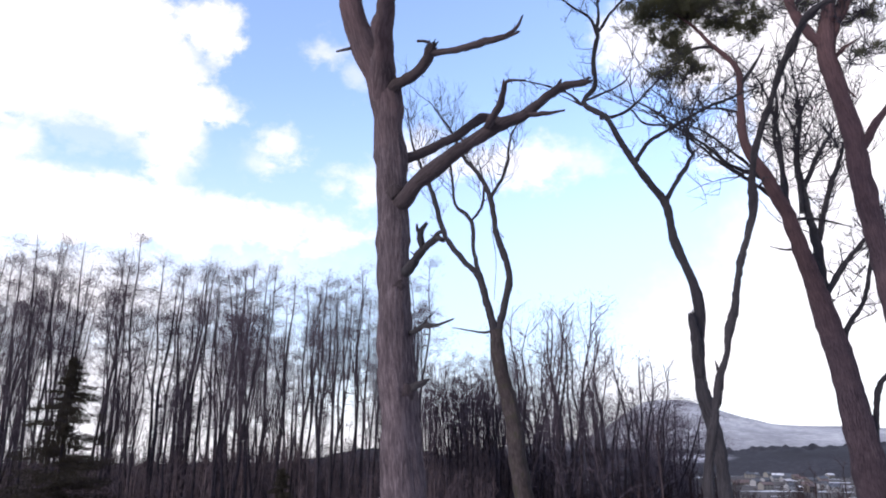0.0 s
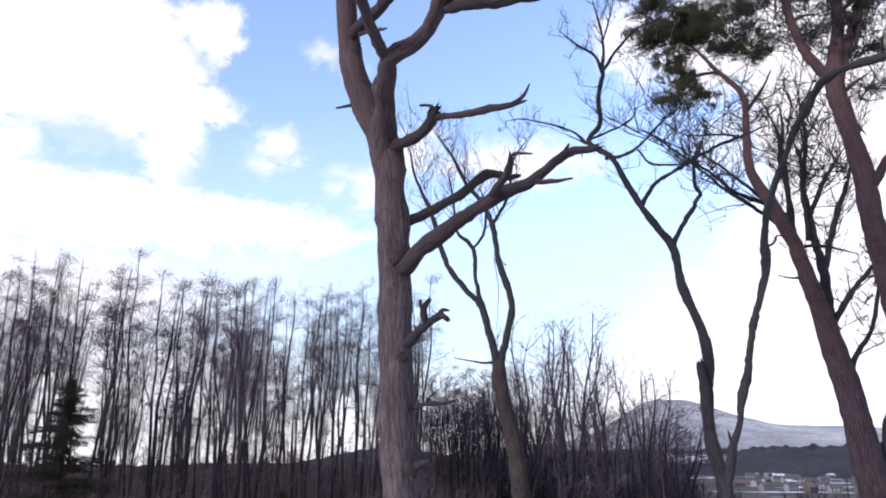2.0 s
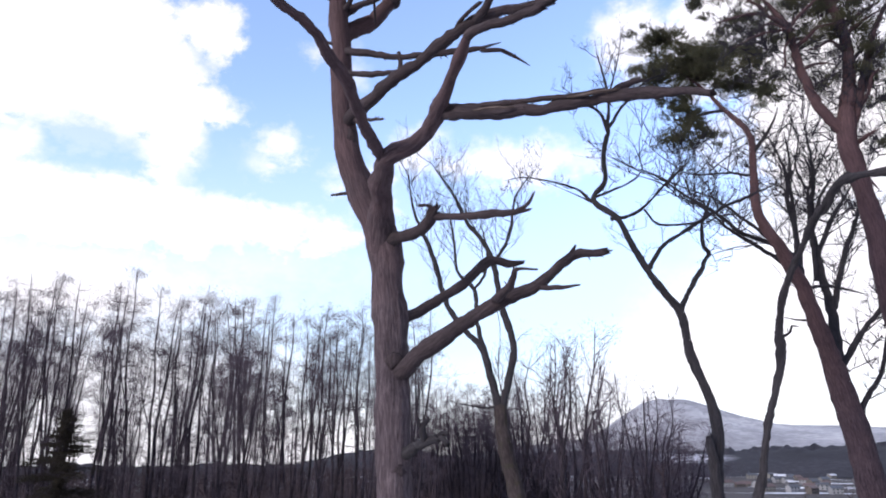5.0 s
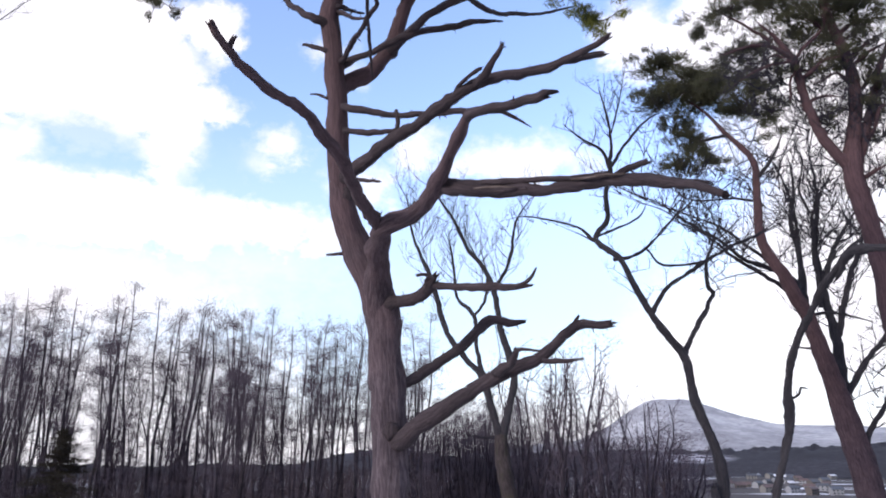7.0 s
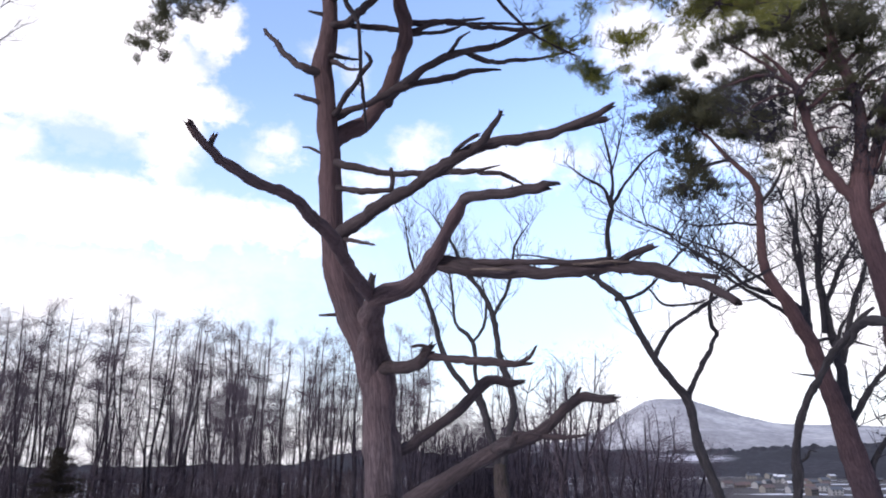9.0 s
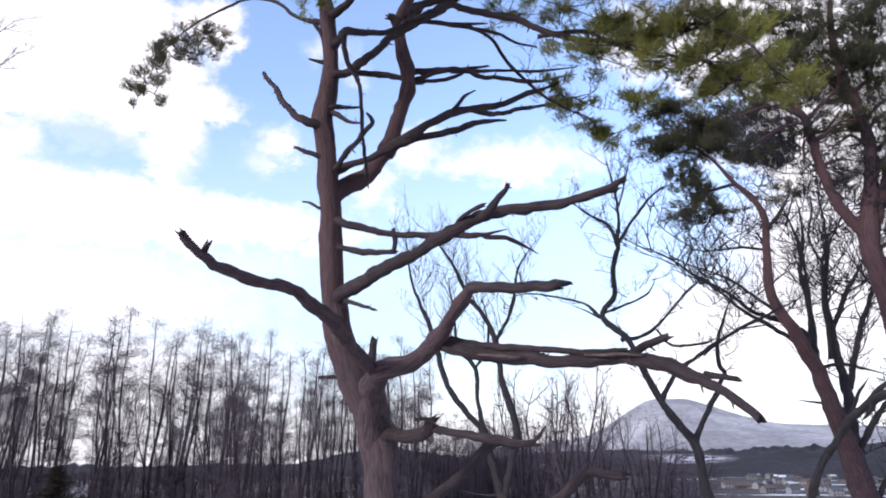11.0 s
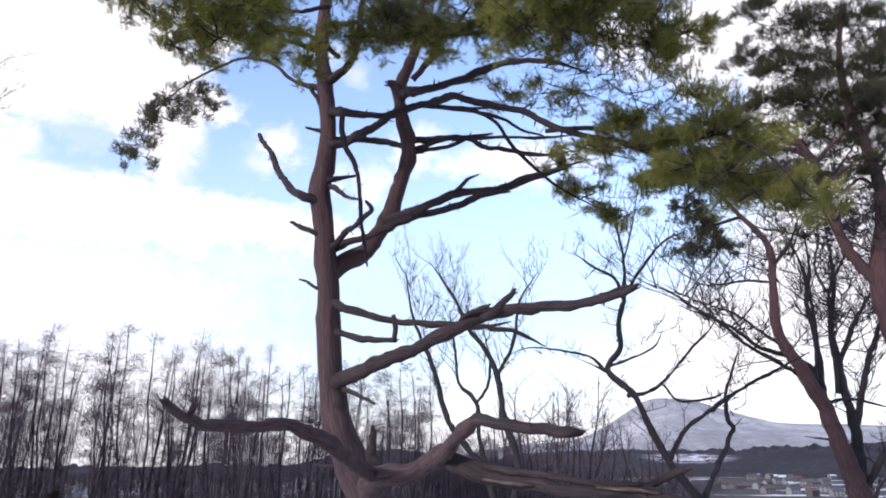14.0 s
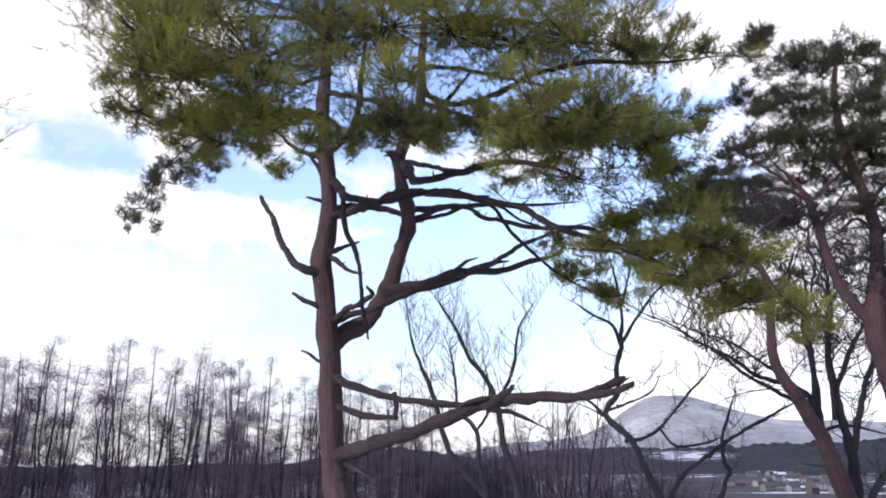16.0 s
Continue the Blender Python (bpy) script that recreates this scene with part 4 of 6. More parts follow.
pine_pad(-0.19, 7.60, 15.82, 0.8, 0.8, 0.3, 210)
pine_pad(0.85, 7.60, 15.81, 0.8, 0.8, 0.3, 210)
pine_pad(1.78, 7.20, 15.41, 0.6, 0.7, 0.3, 190)
pine_pad(-2.46, 7.40, 16.29, 0.8, 0.8, 0.35, 190)
pine_pad(-1.43, 7.80, 16.62, 0.9, 0.8, 0.35, 190)
pine_pad(0.13, 8.00, 16.97, 0.9, 0.8, 0.35, 190)
pine_pad(0.83, 5.60, 12.89, 0.4, 0.5, 0.16, 150)
pine_pad(0.70, 5.90, 12.70, 0.3, 0.4, 0.13, 80)
pine_pad(1.07, 5.90, 12.66, 0.28, 0.35, 0.13, 80)
pine_pad(1.34, 5.60, 12.83, 0.5, 0.5, 0.2, 190)
pine_pad(1.93, 6.20, 13.01, 0.38, 0.4, 0.15, 100)
pine_pad(2.18, 6.40, 12.64, 0.3, 0.35, 0.12, 40)
pine_pad(2.34, 6.40, 12.27, 0.34, 0.4, 0.12, 45)
pine_pad(2.51, 6.40, 11.97, 0.38, 0.45, 0.14, 75)
pine_pad(1.92, 7.10, 12.30, 0.36, 0.4, 0.16, 100)
pine_pad(2.14, 6.70, 11.89, 0.35, 0.4, 0.12, 100)
pine_pad(2.85, 6.50, 11.73, 0.36, 0.4, 0.13, 105)
pine_pad(3.13, 6.60, 11.35, 0.3, 0.3, 0.15, 70)
pine_pad(1.68, 7.20, 12.01, 0.35, 0.35, 0.12, 70)
pine_pad(1.54, 9.10, 12.70, 0.2, 0.25, 0.1, 40)
pine_pad(1.75, 8.60, 12.01, 0.3, 0.3, 0.08, 28)
pine_pad(2.15, 9.10, 11.88, 0.25, 0.25, 0.07, 20)
pine_pad(1.55, 7.90, 13.14, 0.4, 0.4, 0.12, 60)
pine_pad(0.82, 8.30, 13.31, 0.35, 0.35, 0.1, 45)
pine_pad(3.46, 6.20, 10.91, 0.3, 0.3, 0.16, 16)
pine_pad(2.64, 6.50, 11.52, 0.45, 0.4, 0.18, 95)
pine_pad(2.92, 6.50, 11.30, 0.38, 0.4, 0.15, 80)
pine_pad(2.36, 6.50, 11.56, 0.36, 0.4, 0.14, 45)
pine_pad(2.46, 6.50, 11.84, 0.4, 0.4, 0.14, 50)
pine_pad(3.23, 6.30, 11.12, 0.2, 0.25, 0.1, 26)
pine_pad(0.45, 6.80, 13.43, 0.35, 0.4, 0.13, 80)
pine_pad(3.16, 8.00, 14.03, 0.3, 0.3, 0.15, 45)
pine_pad(-2.31, 8.30, 14.25, 0.4, 0.45, 0.1, 70)
pine_pad(-0.79, 8.00, 13.96, 0.4, 0.45, 0.1, 70)
pine_pad(-0.27, 7.60, 13.61, 0.4, 0.45, 0.1, 70)
pine_pad(0.26, 7.30, 13.60, 0.4, 0.45, 0.1, 80)
pine_pad(0.68, 7.00, 13.35, 0.4, 0.45, 0.12, 90)
pine_pad(1.21, 6.50, 13.08, 0.35, 0.4, 0.12, 90)
pine_pad(1.69, 6.60, 13.08, 0.35, 0.4, 0.12, 90)
pine_pad(2.09, 6.60, 12.94, 0.3, 0.4, 0.12, 70)
pine_pad(2.57, 6.90, 13.28, 0.3, 0.4, 0.12, 60)
pine_pad(-2.26, 7.00, 13.48, 0.4, 0.45, 0.12, 80)
pine_pad(1.52, 8.60, 12.12, 0.25, 0.25, 0.12, 40)
pine_pad(2.57, 8.60, 12.16, 0.35, 0.3, 0.12, 60)
pine_pad(2.15, 9.10, 11.89, 0.3, 0.3, 0.12, 50)
pine_pad(-2.98, 7.60, 13.72, 0.34, 0.4, 0.14, 60)
pine_pad(-3.06, 7.20, 13.34, 0.3, 0.35, 0.14, 50)
pine_pad(-2.72, 7.90, 13.95, 0.34, 0.4, 0.13, 55)
pine_pad(-2.62, 6.60, 13.24, 0.34, 0.4, 0.14, 70)
pine_pad(-2.40, 6.70, 13.10, 0.3, 0.4, 0.12, 55)
# few needles on the long hanging branch, coloured darker and greyer as if backlit
hanging_pad = pad_maker(pine, PINE_AT, DARK_NEEDLES, 0.075, 0.0034, 40, 12, 3.6)
hanging_pad(-4.32, 11.20, 15.03, 0.32, 0.32, 0.22, 36)
hanging_pad(-4.63, 11.20, 14.89, 0.38, 0.38, 0.26, 45)
hanging_pad(-4.94, 11.20, 14.81, 0.32, 0.32, 0.22, 32)
hanging_pad(-4.76, 11.20, 14.49, 0.32, 0.32, 0.22, 30)
hanging_pad(-4.33, 11.20, 14.59, 0.26, 0.26, 0.18, 23)
hanging_pad(-5.11, 11.20, 14.28, 0.27, 0.27, 0.18, 30)
hanging_pad(-5.26, 11.20, 14.04, 0.29, 0.29, 0.20, 32)
hanging_pad(-5.09, 11.20, 13.78, 0.24, 0.24, 0.16, 23)
hanging_pad(-5.37, 11.20, 13.73, 0.21, 0.21, 0.14, 19)
hanging_pad(-5.08, 11.20, 14.57, 0.26, 0.26, 0.18, 21)
hanging_pad(-4.05, 11.20, 14.74, 0.19, 0.19, 0.14, 12)
sprays(pine, PINE_AT, [
    ((0.42, 6.60, 12.77), (2.04, 6.60, 12.35), 9, 0.5),
    ((0.67, 6.80, 12.76), (1.77, 6.80, 12.75), 7, 0.45),
    ((1.23, 6.50, 12.69), (1.99, 6.50, 12.07), 8, 0.5),
    ((0.46, 7.40, 12.80), (1.37, 7.40, 12.51), 6, 0.45),
    ((0.93, 8.20, 12.43), (1.81, 8.20, 11.84), 7, 0.45),
    ((-0.19, 7.50, 14.30), (1.49, 7.50, 14.37), 6, 0.4),
    ((1.09, 6.30, 12.82), (1.75, 6.30, 12.60), 6, 0.4),
    ((2.66, 7.80, 14.74), (3.40, 7.80, 14.86), 5, 0.3),
], DARK_TWIG, 56, 0.007, levels=2, kids=5)

# ---- the crooked bare tree and the leaning stem ----
CROOKED_AT = (5.9, 15.6, -0.3)
crooked = thing("bare_tree", CROOKED_AT, "crooked leafless tree with a zigzag dark trunk and fine twigs", "tree", "bare trees")
crooked_limb = tree_limbs(crooked, CROOKED_AT, {"trunk": DARK_BARK, "limb": DARK_BARK}, 7, 0.28, 0.8)
crooked_limb("trunk", "plain", (5.88, 15.6, -0.25, 0.158), (5.99, 15.6, 1.15, 0.144), (5.92, 15.6, 2.44, 0.142), (5.71, 15.6, 3.53, 0.135), (5.77, 15.6, 4.67, 0.133), (5.86, 15.6, 5.25, 0.119), (5.73, 15.6, 5.98, 0.115), (5.45, 15.6, 6.8, 0.106), (5.31, 15.6, 7.76, 0.097), (4.96, 15.45, 8.21, 0.081), (4.59, 15.3, 8.65, 0.076), (4.26, 15.4, 9.39, 0.071), (4.04, 15.6, 10.06, 0.067), (3.63, 15.9, 10.53, 0.069), (3.64, 15.95, 10.78, 0.064), (3.9, 15.9, 11.11, 0.058), (3.8, 15.5, 11.56, 0.057), (3.83, 15.2, 11.93, 0.051), (3.85, 15.08, 11.99, 0.046), (3.84, 15.03, 12.17, 0.036))
crooked_limb("limb", "broken", (5.72, 15.6, 3.73, 0.131), (5.69, 15.5, 3.77, 0.124), (5.61, 15.4, 4.5, 0.093), (5.59, 15.4, 5.07, 0.076))
crooked_limb("limb", "plain", (5.35, 15.8, 7.84, 0.082), (5.82, 16, 8.58, 0.06), (6.36, 16.3, 9.33, 0.056), (6.28, 16.3, 9.56, 0.05), (6.29, 16.3, 10.08, 0.044), (6.41, 16.3, 10.43, 0.038), (6.72, 16.3, 11.15, 0.019))
crooked_limb("limb", "plain", (4.55, 15.31, 8.72, 0.073), (4.62, 15.3, 8.77, 0.066), (4.96, 15.4, 9.26, 0.05), (5.78, 15.5, 9.84, 0.045), (6.58, 15.5, 10.3, 0.04), (7.42, 15.6, 10.69, 0.029), (8.01, 15.7, 10.98, 0.017))
crooked_limb("limb", "plain", (4.01, 15.62, 10.08, 0.054), (3.92, 15.6, 10.04, 0.049), (4.56, 15.6, 10.22, 0.034), (5.25, 15.6, 10.91, 0.029), (5.85, 15.7, 11.48, 0.023), (6.11, 15.7, 11.83, 0.012))
crooked_limb("limb", "plain", (4.69, 15.6, 10.27, 0.023), (5.06, 15.7, 9.92, 0.029), (5.83, 15.9, 10.01, 0.029), (6.13, 16, 10.12, 0.023))
crooked_limb("limb", "plain", (3.64, 15.94, 10.71, 0.039), (3.67, 15.95, 10.73, 0.035), (4.3, 15.8, 10.95, 0.029), (4.64, 15.7, 11.15, 0.023), (4.83, 15.7, 11.51, 0.012))
crooked_limb("limb", "plain", (3.63, 15.92, 10.63, 0.047), (3.55, 16, 10.64, 0.043), (3.26, 16, 10.92, 0.03), (2.72, 15.8, 11.02, 0.023), (1.93, 15.6, 11.09, 0.017), (1.42, 15.5, 10.97, 0.011))
crooked_limb("limb", "plain", (3.63, 15.92, 10.6, 0.032), (3.55, 16, 10.61, 0.029), (3.25, 16, 10.77, 0.018), (2.73, 15.9, 10.97, 0.012))
crooked_limb("limb", "plain", (3.83, 15.05, 12.04, 0.047), (3.67, 15, 12.47, 0.035), (3.16, 14.8, 12.71, 0.023), (2.7, 14.6, 12.99, 0.012))
crooked_limb("limb", "plain", (3.82, 15.05, 12.08, 0.047), (3.9, 15, 12.81, 0.036), (3.8, 15, 13.59, 0.024), (3.68, 15, 14.17, 0.012))
crooked_limb("limb", "plain", (3.91, 15, 12.95, 0.024), (4.15, 15, 13.73, 0.018), (4.4, 15, 14.83, 0.012))
crooked_limb("limb", "plain", (3.83, 15.05, 12.09, 0.041), (4.22, 15, 12.65, 0.036), (4.83, 15.1, 13.35, 0.024), (5.45, 15.1, 13.62, 0.012))
sprays(crooked, CROOKED_AT, [
    ((3.67, 15.00, 12.47), (2.77, 14.70, 12.97), 7, 0.7),
    ((3.88, 15.00, 12.67), (3.74, 15.00, 14.02), 9, 0.6),
    ((4.01, 15.00, 13.23), (4.36, 15.00, 14.68), 7, 0.5),
    ((4.22, 15.00, 12.65), (5.38, 15.10, 13.60), 6, 0.5),
    ((4.56, 15.60, 10.22), (6.11, 15.70, 11.83), 9, 0.6),
    ((4.96, 15.40, 9.26), (7.82, 15.60, 10.90), 10, 0.7),
    ((3.81, 15.90, 10.80), (4.83, 15.70, 11.51), 7, 0.5),
    ((6.37, 16.30, 9.36), (6.72, 16.30, 11.15), 9, 0.6),
    ((3.26, 16.00, 10.92), (1.48, 15.50, 10.99), 7, 0.35),
    ((4.59, 15.30, 8.65), (4.04, 15.60, 10.06), 5, 0.6),
    ((3.83, 15.70, 11.35), (3.84, 15.20, 12.01), 5, 0.7),
], DARK_TWIG, 51, 0.013, levels=3, kids=3)
LEANING_AT = (4.3, 11.3, -0.2)
leaning = thing("bare_tree", LEANING_AT, "slender dark leafless tree leaning to one side", "tree", "bare trees")
leaning_limb = tree_limbs(leaning, LEANING_AT, {"trunk": DARK_BARK, "limb": DARK_BARK}, 9, 0.45, 2.5)
leaning_limb("trunk", "plain", (4.13, 11.4, 1.54, 0.084), (4.3, 11.4, 2.42, 0.073), (4.41, 11.4, 2.91, 0.067), (4.5, 11.4, 3.29, 0.068), (4.64, 11.4, 3.6, 0.058), (4.73, 11.45, 3.95, 0.059), (4.87, 11.45, 4.33, 0.059), (4.98, 11.45, 4.77, 0.06), (5.11, 11.45, 5.24, 0.061), (5.29, 11.5, 5.68, 0.061), (5.48, 11.55, 6.23, 0.063), (5.49, 11.5, 6.68, 0.059), (5.49, 11.45, 6.8, 0.066), (5.49, 11.25, 7.13, 0.048), (5.55, 11, 7.5, 0.050), (5.56, 10.6, 7.75, 0.049), (5.54, 10.3, 7.92, 0.053), (5.51, 10, 8.07, 0.053), (5.52, 9.7, 8.19, 0.055), (5.5, 9.35, 8.29, 0.059), (5.45, 8.95, 8.3, 0.055), (5.44, 8.3, 8.13, 0.049), (5.65, 7.8, 7.98, 0.041), (6.15, 7.5, 8.01, 0.034))
leaning_limb("twig", "plain", (5.49, 11.51, 6.57, 0.032), (5.55, 11.5, 6.58, 0.029), (5.67, 11.5, 6.66, 0.021), (5.69, 11.45, 6.74, 0.017), (5.77, 11.4, 6.71, 0.01))
leaning_limb("twig", "broken", (4.5, 11.4, 3.21, 0.037), (4.47, 11.4, 3.35, 0.03), (4.45, 11.4, 3.47, 0.02))
leaning_limb("limb", "plain", (5.52, 10.3, 7.95, 0.04), (5.6, 10.1, 8.2, 0.032), (5.62, 9.9, 8.42, 0.022), (5.72, 9.8, 8.6, 0.01))
leaning_limb("limb", "broken", (5.5, 9.5, 8.25, 0.045), (5.56, 9.3, 8.42, 0.034), (5.66, 9.2, 8.52, 0.02))
leaning_limb("limb", "plain", (5.5, 9.41, 8.25, 0.049), (5.48, 9.4, 8.23, 0.044), (5.52, 9.6, 8.12, 0.027), (5.48, 9.7, 8.04, 0.015))
SLIM_AT = (2.9, 25.0, -0.2)
slim = thing("bare_tree", SLIM_AT, "leafless forked tree with a mossy trunk and thin upright stems", "tree", "bare trees")
slim_limb = tree_limbs(slim, SLIM_AT, {"trunk": MOSSY_BARK, "limb": DARK_BARK}, 6)
slim_limb("trunk", "plain", (2.94, 25, -0.75, 0.339), (2.55, 25, 2.15, 0.312), (2.4, 25, 3.48, 0.297), (2.04, 25, 5.05, 0.262), (1.95, 25, 5.86, 0.244), (1.93, 25, 6.37, 0.205))
slim_limb("limb", "plain", (1.92, 25, 6.23, 0.143), (1.48, 25, 7.91, 0.135), (1.28, 25, 8.49, 0.136), (0.65, 25, 9.14, 0.106), (0.02, 25, 10.14, 0.096), (-0.41, 25, 11.74, 0.087), (-0.86, 25, 12.8, 0.066), (-1.2, 25, 13.76, 0.044), (-1.44, 25, 15.36, 0.023))
slim_limb("limb", "plain", (1.36, 25, 8.34, 0.094), (1.14, 25, 9.47, 0.074), (1.05, 25, 10.6, 0.075), (0.45, 25, 11.28, 0.054), (0.35, 25, 12.45, 0.044), (0.13, 25, 13.88, 0.022))
slim_limb("limb", "plain", (1.05, 25, 10.48, 0.054), (1.47, 25, 11.17, 0.054), (1.57, 25, 11.98, 0.044), (1.35, 25, 13.16, 0.022))
slim_limb("limb", "plain", (1.98, 25, 6.27, 0.143), (2.3, 25, 7.53, 0.135), (2.44, 25, 8.6, 0.126), (2.05, 25, 9.92, 0.117), (1.82, 25, 11.46, 0.097), (1.44, 25, 12.4, 0.088), (0.84, 25, 13.16, 0.077), (0.36, 25, 14.25, 0.045), (-0.54, 25, 15.62, 0.023))
slim_limb("limb", "plain", (1.82, 25, 11.46, 0.076), (2.44, 25, 12.68, 0.066), (2.7, 25, 14.13, 0.045), (3.4, 25, 15.24, 0.023))
slim_limb("limb", "plain", (1.92, 25, 6.33, 0.061), (1.35, 25, 6.31, 0.041), (0.33, 25, 6.48, 0.031))
slim_limb("twig", "plain", (2.3, 25, 9.9, 0.02), (1.85, 25, 10.31, 0.013), (1.98, 25, 9.09, 0.012), (1.88, 25, 7.49, 0.008))
sprays(slim, SLIM_AT, [
    ((-0.41, 25.00, 11.74), (-1.44, 25.00, 15.36), 21, 1.19),
    ((0.45, 25.00, 11.28), (0.13, 25.00, 13.88), 15, 1.10),
    ((1.44, 25.00, 12.45), (-0.43, 25.00, 15.49), 24, 1.29),
    ((1.86, 25.00, 11.51), (3.40, 25.00, 15.24), 18, 1.29),
    ((0.02, 25.00, 10.14), (-0.41, 25.00, 11.74), 6, 0.92),
    ((1.47, 25.00, 11.17), (1.35, 25.00, 13.16), 10, 1.10),
], DARK_TWIG, 52, 0.018, levels=3, kids=3, lift=0.5)

WEST_AT = (-14.2, 17.2, -0.4)
west = thing("bare_tree", WEST_AT, "leafless tree with fine spreading twigs", "tree", "bare trees")
west_limb = tree_limbs(west, WEST_AT, {"trunk": DARK_BARK, "limb": DARK_BARK}, 6)
west_limb("trunk", "plain", (-14.2, 17.2, 0, 0.2), (-14.4, 17.3, 6, 0.16), (-14.1, 17.1, 12, 0.11), (-14.3, 17.2, 17, 0.06), (-14.2, 17.2, 21, 0.015))
west_limb("limb", "plain", (-14.3, 17.2, 15.6, 0.04), (-13.0, 17.2, 17.2, 0.022), (-11.7, 17.1, 18.3, 0.01))
west_limb("limb", "plain", (-14.2, 17.2, 17.0, 0.035), (-13.0, 17.2, 18.4, 0.02), (-11.9, 17.1, 19.4, 0.008))
sprays(west, WEST_AT, [
    ((-13.0, 17.2, 17.2), (-11.8, 17.1, 18.3), 8, 0.6),
    ((-12.9, 17.2, 18.5), (-12.0, 17.1, 19.3), 6, 0.6),
], DARK_TWIG, 54, 0.009, levels=2, kids=4)

# ---- the pines to the east ----
RED_AT = (15.3, 25.4, -1.5)
red_pine = thing("pine_tree", RED_AT, "leaning red-barked pine with forked stems and bare side limbs", "pine tree", "pines")
red_pine_limb = tree_limbs(red_pine, RED_AT, {"trunk": RED_BARK, "limb": DARK_BARK}, 6)
red_pine_limb("trunk", "plain", (15.26, 25.4, -1.67, 0.65), (14.8, 25.2, 1.03, 0.57), (14.52, 25, 2.9, 0.48), (14.27, 25, 5.25, 0.44), (13.95, 25, 6.93, 0.41), (13.5, 24.6, 8.05, 0.32), (12.88, 24.0, 9.14, 0.28), (12.3, 23.4, 10.21, 0.25), (11.7, 22.9, 10.87, 0.225), (11.22, 22.5, 11.48, 0.2), (10.72, 22.3, 12.1, 0.175), (10.44, 22.1, 12.8, 0.15), (10.48, 22, 13.97, 0.13), (10.55, 22, 15.2, 0.112), (10.26, 22.2, 15.92, 0.09), (9.8, 22.3, 16.5, 0.07), (9.26, 22.3, 17.23, 0.047), (8.46, 22.3, 17.92, 0.024))
red_pine_limb("limb", "plain", (13.72, 25, 8.04, 0.301), (13.92, 25, 8.17, 0.272), (14.06, 25, 9.47, 0.174), (13.85, 25, 11.63, 0.142), (13.81, 25, 13.16, 0.109), (14.21, 25, 15.11, 0.074), (14.16, 25, 17.15, 0.038))
red_pine_limb("limb", "plain", (13.88, 25, 11.86, 0.098), (14.73, 25, 13.4, 0.082), (15.72, 25, 14.74, 0.037))
red_pine_limb("limb", "plain", (14.09, 25, 9.7, 0.122), (14.94, 25, 11.98, 0.098), (15.61, 25, 13.4, 0.073), (16.16, 25, 15.36, 0.028))
red_pine_limb("limb", "plain", (13.78, 25, 7.65, 0.15), (14.13, 25, 7.8, 0.135), (15.11, 25, 9.03, 0.095), (16.13, 25, 10.03, 0.07), (17.13, 25, 10.82, 0.035))
red_pine_limb("limb", "plain", (14.05, 25, 5.43, 0.157), (14.33, 25, 5.56, 0.142), (14.68, 25, 6.48, 0.092), (15.48, 25, 7.53, 0.077), (16.14, 25, 9.47, 0.07), (16.74, 25, 11.05, 0.035))
red_pine_limb("limb", "plain", (15.01, 25, 2.52, 0.112), (15.25, 25, 3.67, 0.098), (15.41, 25, 4.26, 0.098), (16.1, 25, 5.25, 0.066), (16.81, 25, 6.89, 0.034))
red_pine_limb("limb", "plain", (12.4, 23.5, 10.0, 0.085), (13.1, 24.6, 10.45, 0.073), (14, 24.9, 10.63, 0.061), (14.81, 24.9, 10.45, 0.043), (15.46, 24.9, 10.27, 0.026))
red_pine_limb("limb", "plain", (12.9, 24.0, 9.1, 0.058), (12.85, 24.3, 9.22, 0.05), (12.61, 24.6, 9.31, 0.042), (11.99, 24.4, 9.37, 0.025))
red_pine_limb("limb", "plain", (12.2, 23.3, 10.3, 0.15), (12.6, 24.0, 11.0, 0.13), (12.96, 24.6, 11.85, 0.12), (12.96, 24.6, 12.88, 0.096), (12.86, 24.6, 14.05, 0.08), (13.14, 24.6, 15.24, 0.054), (13.12, 24.6, 16.71, 0.037))
red_pine_limb("limb", "plain", (10.52, 22.0, 14.5, 0.081), (10.6, 21.9, 14.7, 0.07), (11.04, 21.6, 15.33, 0.053), (11.65, 22, 16.32, 0.031))
red_pine_limb("limb", "plain", (9.9, 22.3, 16.4, 0.065), (9.6, 22.2, 16.3, 0.058), (9.14, 22, 16.12, 0.047), (8.23, 22.2, 16, 0.024))
red_pine_limb("limb", "plain", (11.78, 23.0, 10.8, 0.09), (12.42, 24, 11.49, 0.103), (11.86, 24, 11.92, 0.087), (10.53, 23.5, 12.22, 0.07), (9.45, 23, 12.8, 0.054), (8.38, 22.5, 13.17, 0.045), (7.17, 22, 13.77, 0.03), (6.3, 22, 14.15, 0.015))
red_pine_limb("limb", "plain", (11.78, 23.0, 10.8, 0.09), (11.96, 24, 11.88, 0.071), (10.77, 23.5, 12.61, 0.055), (9.51, 23, 13.28, 0.039), (8.09, 22.6, 13.67, 0.023), (7.18, 22.5, 14.13, 0.015))
red_pine_limb("limb", "plain", (11.78, 23.0, 10.8, 0.09), (12.06, 24, 11.26, 0.08), (10.98, 23.6, 11.78, 0.071), (9.91, 23.2, 12.28, 0.055), (8.96, 23, 13.02, 0.039), (7.51, 22.5, 13.48, 0.023))
red_pine_limb("limb", "plain", (11.53, 24, 14.56, 0.05), (10.3, 23.5, 14.5, 0.041), (8.9, 23, 14.24, 0.032), (7.81, 22.6, 14.31, 0.016))
